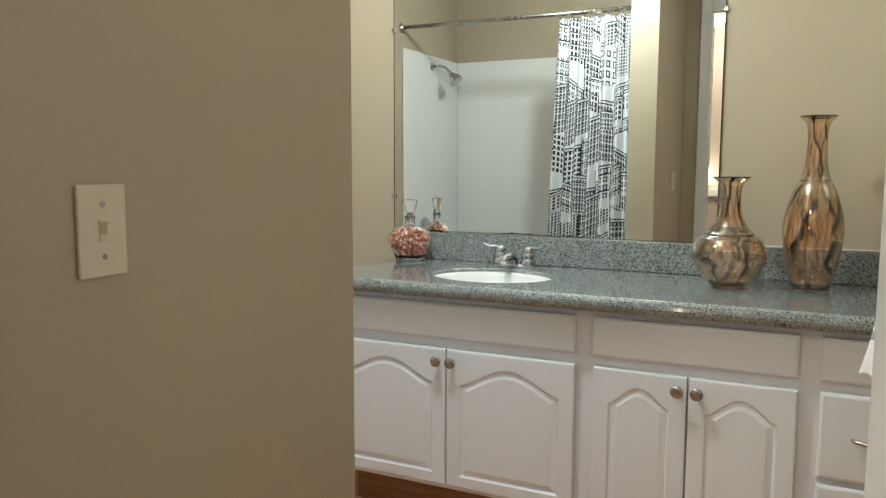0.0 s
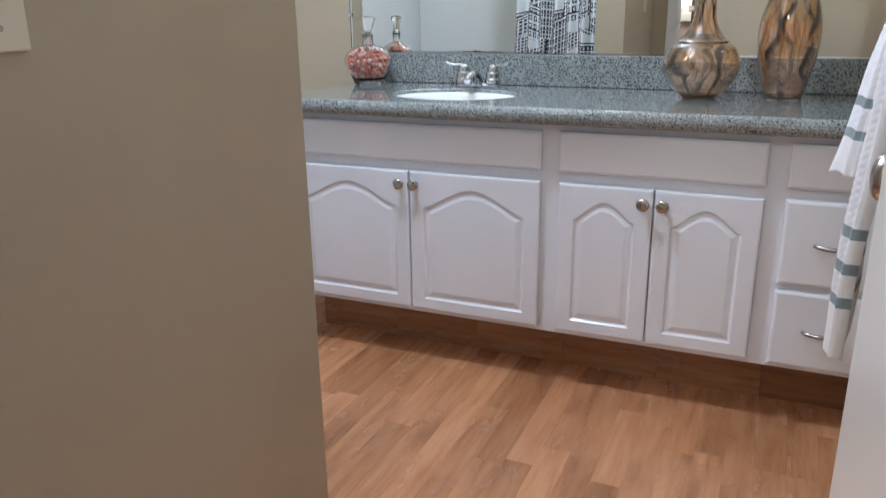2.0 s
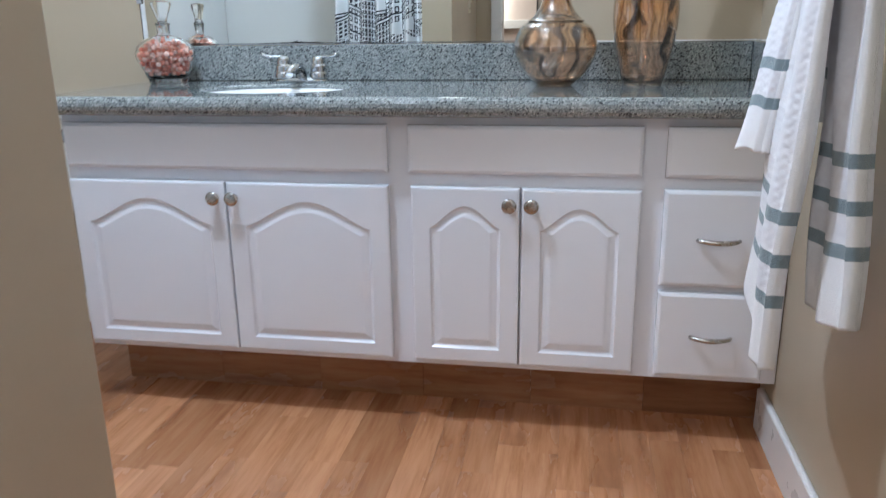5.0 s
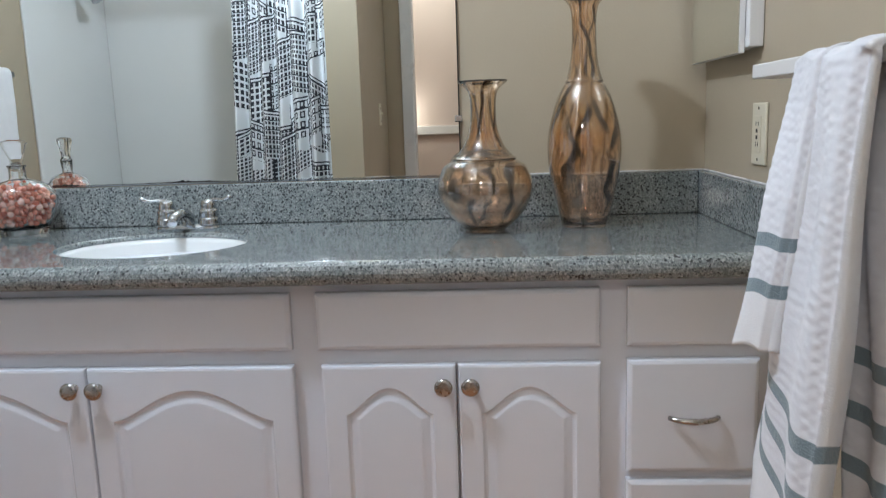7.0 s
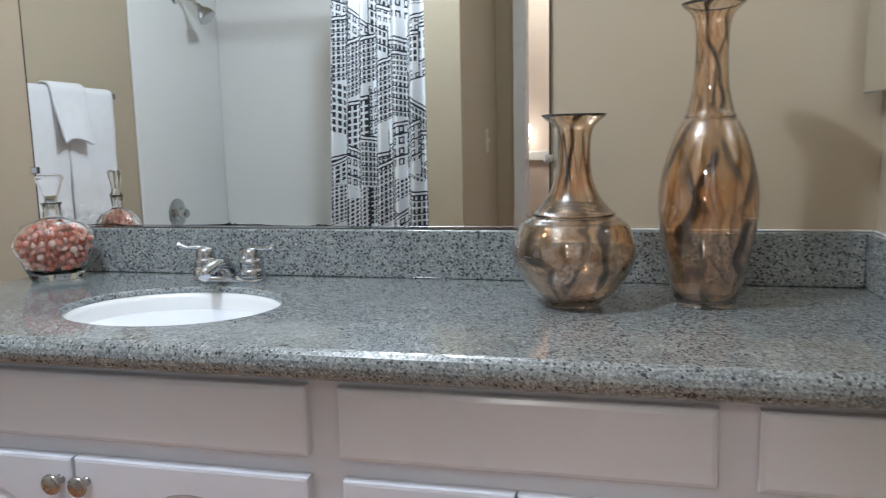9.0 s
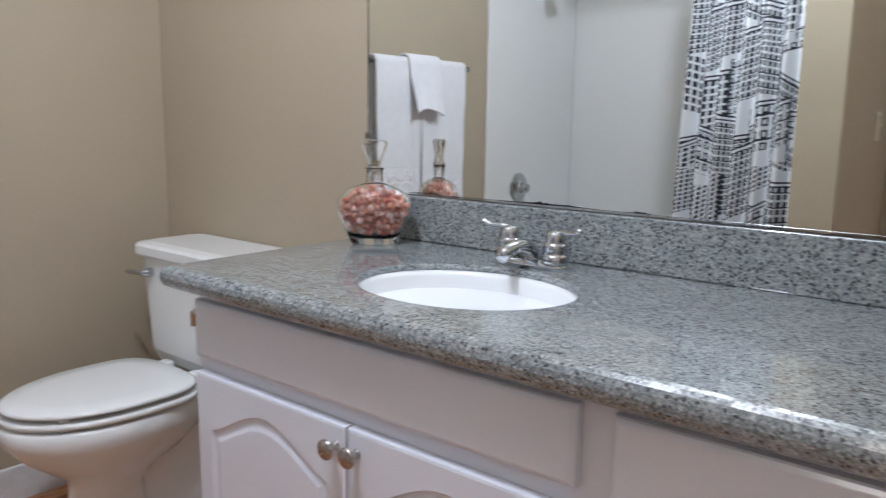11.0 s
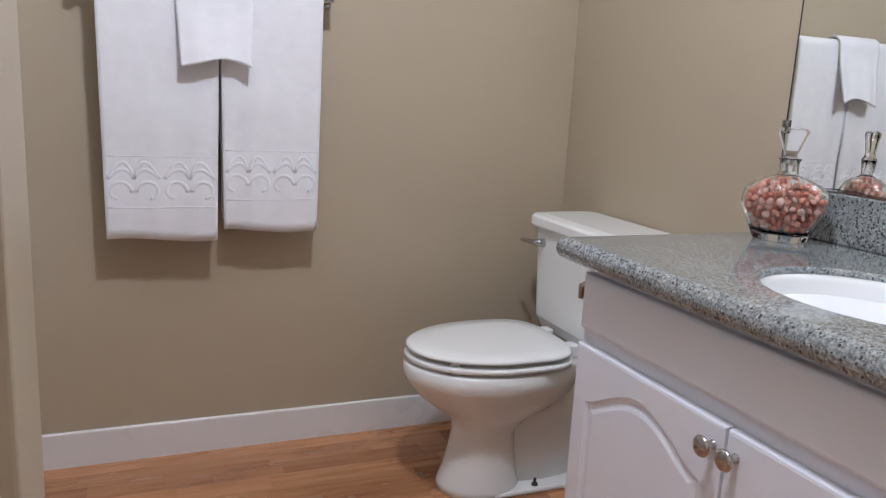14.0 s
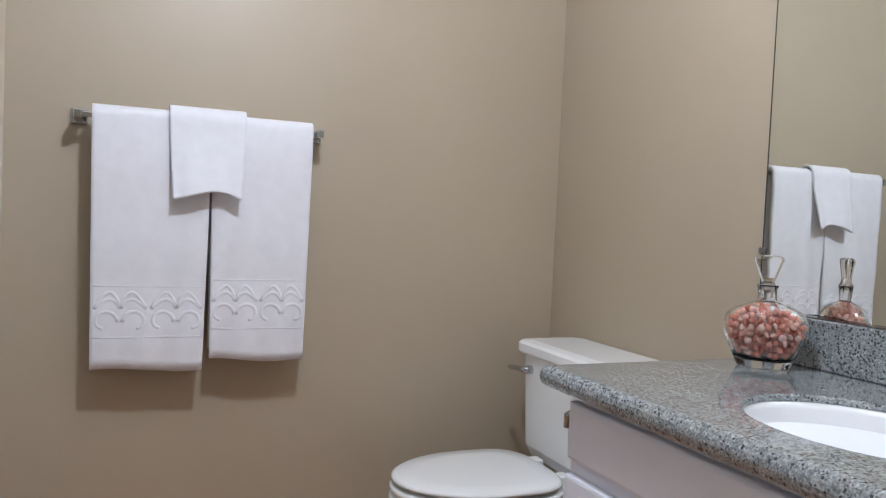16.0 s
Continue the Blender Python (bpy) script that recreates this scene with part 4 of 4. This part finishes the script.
def curtain_cloth():
    q = Mat("city_print_curtain")
    tc = q.add("ShaderNodeUVMap")
    sep = q.add("ShaderNodeSeparateXYZ")
    q.link(tc.outputs[0], sep.inputs[0])
    u, v = sep.outputs[0], sep.outputs[1]
    warp = q.coords("UV")
    u = q.math("MULTIPLY_ADD", q.noise(warp, 55, 2), 0.005, u)
    v = q.math("MULTIPLY_ADD", q.noise(warp, 48, 2), 0.006, v)

    def within(x, half):
        return q.math("LESS_THAN", q.math("ABSOLUTE", x), half)

    def layer(width, rise, lo, hi, shift):
        """Sketched house fronts of that width in tiers, each with its own windows, floors and cornice."""
        cu = q.math("DIVIDE", q.math("ADD", u, shift), width)
        col, fu = q.math("FLOOR", cu), q.math("FRACT", cu)
        step = q.math("FRACT", q.math("MULTIPLY", q.math("SINE", q.math("MULTIPLY", col, 12.9)), 43.7))
        tier = q.math("DIVIDE", q.math("MULTIPLY_ADD", step, rise, v), rise)
        key = q.add("ShaderNodeCombineXYZ")
        q.link(col, key.inputs[0])
        q.link(q.math("FLOOR", tier), key.inputs[1])
        key.inputs[2].default_value = shift
        rnd = q.add("ShaderNodeTexWhiteNoise")
        rnd.noise_dimensions = "3D"
        q.link(key.outputs[0], rnd.inputs["Vector"])
        three = q.add("ShaderNodeSeparateColor")
        q.link(rnd.outputs["Color"], three.inputs[0])
        r, r2, r3 = three.outputs[0], three.outputs[1], three.outputs[2]
        fv = q.math("MULTIPLY", q.math("FRACT", tier), rise)
        x = q.math("MULTIPLY", q.math("SUBTRACT", fu, 0.5), width)
        v2 = q.math("MULTIPLY_ADD", x, q.math("MULTIPLY", q.math("SUBTRACT", r2, 0.5), 1.1), fv)
        top = q.math("MULTIPLY_ADD", r, hi - lo, lo)
        inside = q.math("LESS_THAN", v2, top)
        size = q.math("MULTIPLY_ADD", q.math("MULTIPLY", r3, r3), 0.026, 0.0145)
        tall = q.math("MULTIPLY", size, q.math("MULTIPLY_ADD", r2, 0.9, 0.9))
        wu = q.math("SUBTRACT", q.math("FRACT", q.math("DIVIDE", x, size)), 0.5)
        wv = q.math("SUBTRACT", q.math("FRACT", q.math("DIVIDE", v2, tall)), 0.5)
        solid = q.math("MULTIPLY", within(wu, 0.31), within(wv, 0.34))
        core = q.math("MULTIPLY", within(wu, 0.14), within(wv, 0.19))
        big = q.math("GREATER_THAN", size, 0.025)
        win = q.math("SUBTRACT", solid, q.math("MULTIPLY", core, big))
        floors = within(q.math("SUBTRACT", q.math("FRACT", q.math("DIVIDE", v2, q.math("MULTIPLY", tall, 2.0))), 0.02), 0.075)
        floors = q.math("MULTIPLY", floors, q.math("GREATER_THAN", r, 0.45))
        blank = q.math("LESS_THAN", v2, q.math("MULTIPLY", top, q.math("MULTIPLY", r3, 0.25)))
        body = q.math("MULTIPLY", q.math("MAXIMUM", win, floors), q.math("MULTIPLY", q.math("LESS_THAN", v2, q.math("SUBTRACT", top, 0.018)), q.math("SUBTRACT", 1.0, blank)))
        rim = q.math("SUBTRACT", v2, top)
        lines = q.math("MAXIMUM", q.math("GREATER_THAN", q.math("ABSOLUTE", q.math("SUBTRACT", fu, 0.5)), 0.475), q.math("MAXIMUM", within(rim, 0.004), within(q.math("ADD", rim, 0.016), 0.003)))
        lines = q.math("MULTIPLY", lines, q.math("LESS_THAN", rim, 0.003))
        return inside, q.math("MAXIMUM", q.math("MULTIPLY", body, inside), lines)

    i1, p1 = layer(0.135, 0.36, 0.27, 0.36, 0.0)
    i2, p2 = layer(0.10, 0.43, 0.08, 0.30, 3.37)
    ink = q.math("MAXIMUM", p2, q.math("MULTIPLY", p1, q.math("SUBTRACT", 1.0, i2)))
    q.base(q.mix(ink, (0.80, 0.81, 0.82), (0.02, 0.022, 0.03)))
    return q.put(Roughness=0.75).m


def curtain():
    c = thing("shower_curtain", (0, -1.139, 0), "white shower curtain printed with black city buildings, bunched", "shower curtain")
    bm = bmesh.new()
    uv = bm.loops.layers.uv.new("UVMap")
    nx, nz = 150, 40
    rows = []
    for j in range(nz + 1):
        f = j / nz
        z = 1.962 - f * 1.727
        row = []
        for i in range(nx + 1):
            s = i / nx
            w = 0.42 + 0.07 * f
            x = -0.735 - w * (1 - s)
            a = 0.028 + 0.012 * f
            y = a * math.sin(s * 6.283 * 6.5 + 0.6 * math.sin(s * 5)) + 0.010 * math.sin(s * 23 + f * 3)
            row.append((bm.verts.new((x, y, z)), s * 0.72, z))
        rows.append(row)
    for j in range(nz):
        for i in range(nx):
            q = (rows[j][i], rows[j][i + 1], rows[j + 1][i + 1], rows[j + 1][i])
            f = bm.faces.new([p[0] for p in q])
            for lp, p in zip(f.loops, q):
                lp[uv].uv = (p[1], p[2])
    ob = part("cloth", bm, curtain_cloth(), c, smooth=True)
    sol = ob.modifiers.new("thickness", "SOLIDIFY")
    sol.thickness = 0.0015
    for k in range(7):
        x = -0.745 - 0.41 * k / 6
        part("ring", tube(bmesh.new(), [(x, 0.021 * math.cos(a), 1.986 + 0.021 * math.sin(a)) for a in [2 * math.pi * i / 16 for i in range(17)]], 0.002, 6), NICKEL, c, smooth=True)
    return c


curtain()

# ---- lamps ----
cl = thing("ceiling_lamp", (-0.80, -0.46, TOP), "round white glass ceiling lamp, lit", "ceiling lamp")
part("canopy", lathe(bmesh.new(), [(0.10, -0.03), (0.11, -0.02), (0.11, -0.001)], 28), NICKEL, cl, smooth=True)
part("bulb", lathe(bmesh.new(), smooth_profile([(0.001, -0.11), (0.025, -0.10), (0.03, -0.075), (0.014, -0.045), (0.012, -0.031)], 4), 20), BULB, cl, "glowing bulb", True)

hl = thing("wall_lamp", (-0.56, HALLY, 1.04), "small lit hallway wall lamp above the chair rail", "wall lamp")
part("plate", boxed((-0.02, 0.001, -0.03), (0.02, 0.010, 0.03), 0.004), TRIM, hl)
part("bulb", lathe(bmesh.new(), smooth_profile([(0.001, 0.0), (0.018, 0.012), (0.022, 0.03), (0.012, 0.05), (0.001, 0.056)], 4), 20, Matrix.Translation((0, 0.04, -0.01))), BULB, hl, "glowing bulb", True)
part("arm", tube(bmesh.new(), [(0, 0.010, -0.02), (0, 0.04, -0.02), (0, 0.04, -0.011)], 0.005, 8), TRIM, hl)
structure("chair_rail", (-1.6, HALLY + 0.001, 0.93), (2.1, HALLY + 0.03, 0.99), TRIM, "white painted chair rail along the hallway wall", "chair rail", 0.004)
structure("hall_floor", (-1.7, HALLY - 0.1, -0.05), (2.2, YD - 0.112, -0.0005), HALL, "pale hallway floor", "floor")

# ---- floor of planks ----
UNDER = painted("brown_joint", (0.26, 0.125, 0.062), 0.6)
fl = tagged(part("floor", boxed((XL - 0.1, YD - 0.111, -0.05), (XR + 0.1, YM + 0.1, -0.006)), UNDER), "oak laminate plank floor with staggered strips", "floor", kind="structure")
rng = random.Random(11)
shapes = {}


def plank_mesh(w, l):
    key = (round(w, 3), round(l, 2))
    if key not in shapes:
        bm = boxed((0, 0, -0.0055), (key[0] - 0.0002, key[1] - 0.0002, 0))
        shapes[key] = mesh_of("plank", bm, LAMINATE)
    return shapes[key]


PW = 0.070
spots = []
x = XL
while x < XR:
    y = YD - 0.11 - rng.random() * 0.3
    while y < 0.152:
        l = rng.choice((0.24, 0.30, 0.36, 0.42, 0.50))
        w = min(PW, XR - x)
        a, b = max(y, YD - 0.11), min(y + l, 0.152 if x > -1.22 else YM)
        if x <= -1.22 and y + l > 0.152 and y < YM:
            b = min(y + l, YM)
        if b - a > 0.02 and w > 0.01:
            spots.append((x, a, w, b - a))
        y += l
    if x <= -1.22:
        spots.append((x, y, PW, max(YM - y, 0.03)))
    x += PW
for sx, sy, sw, sl in spots:
    if sx + sw < -0.70 and sy + sl < -1.17:
        continue
    p = new("plank", plank_mesh(sw, sl))
    p.location = (sx, sy, 0)
    p.parent = fl
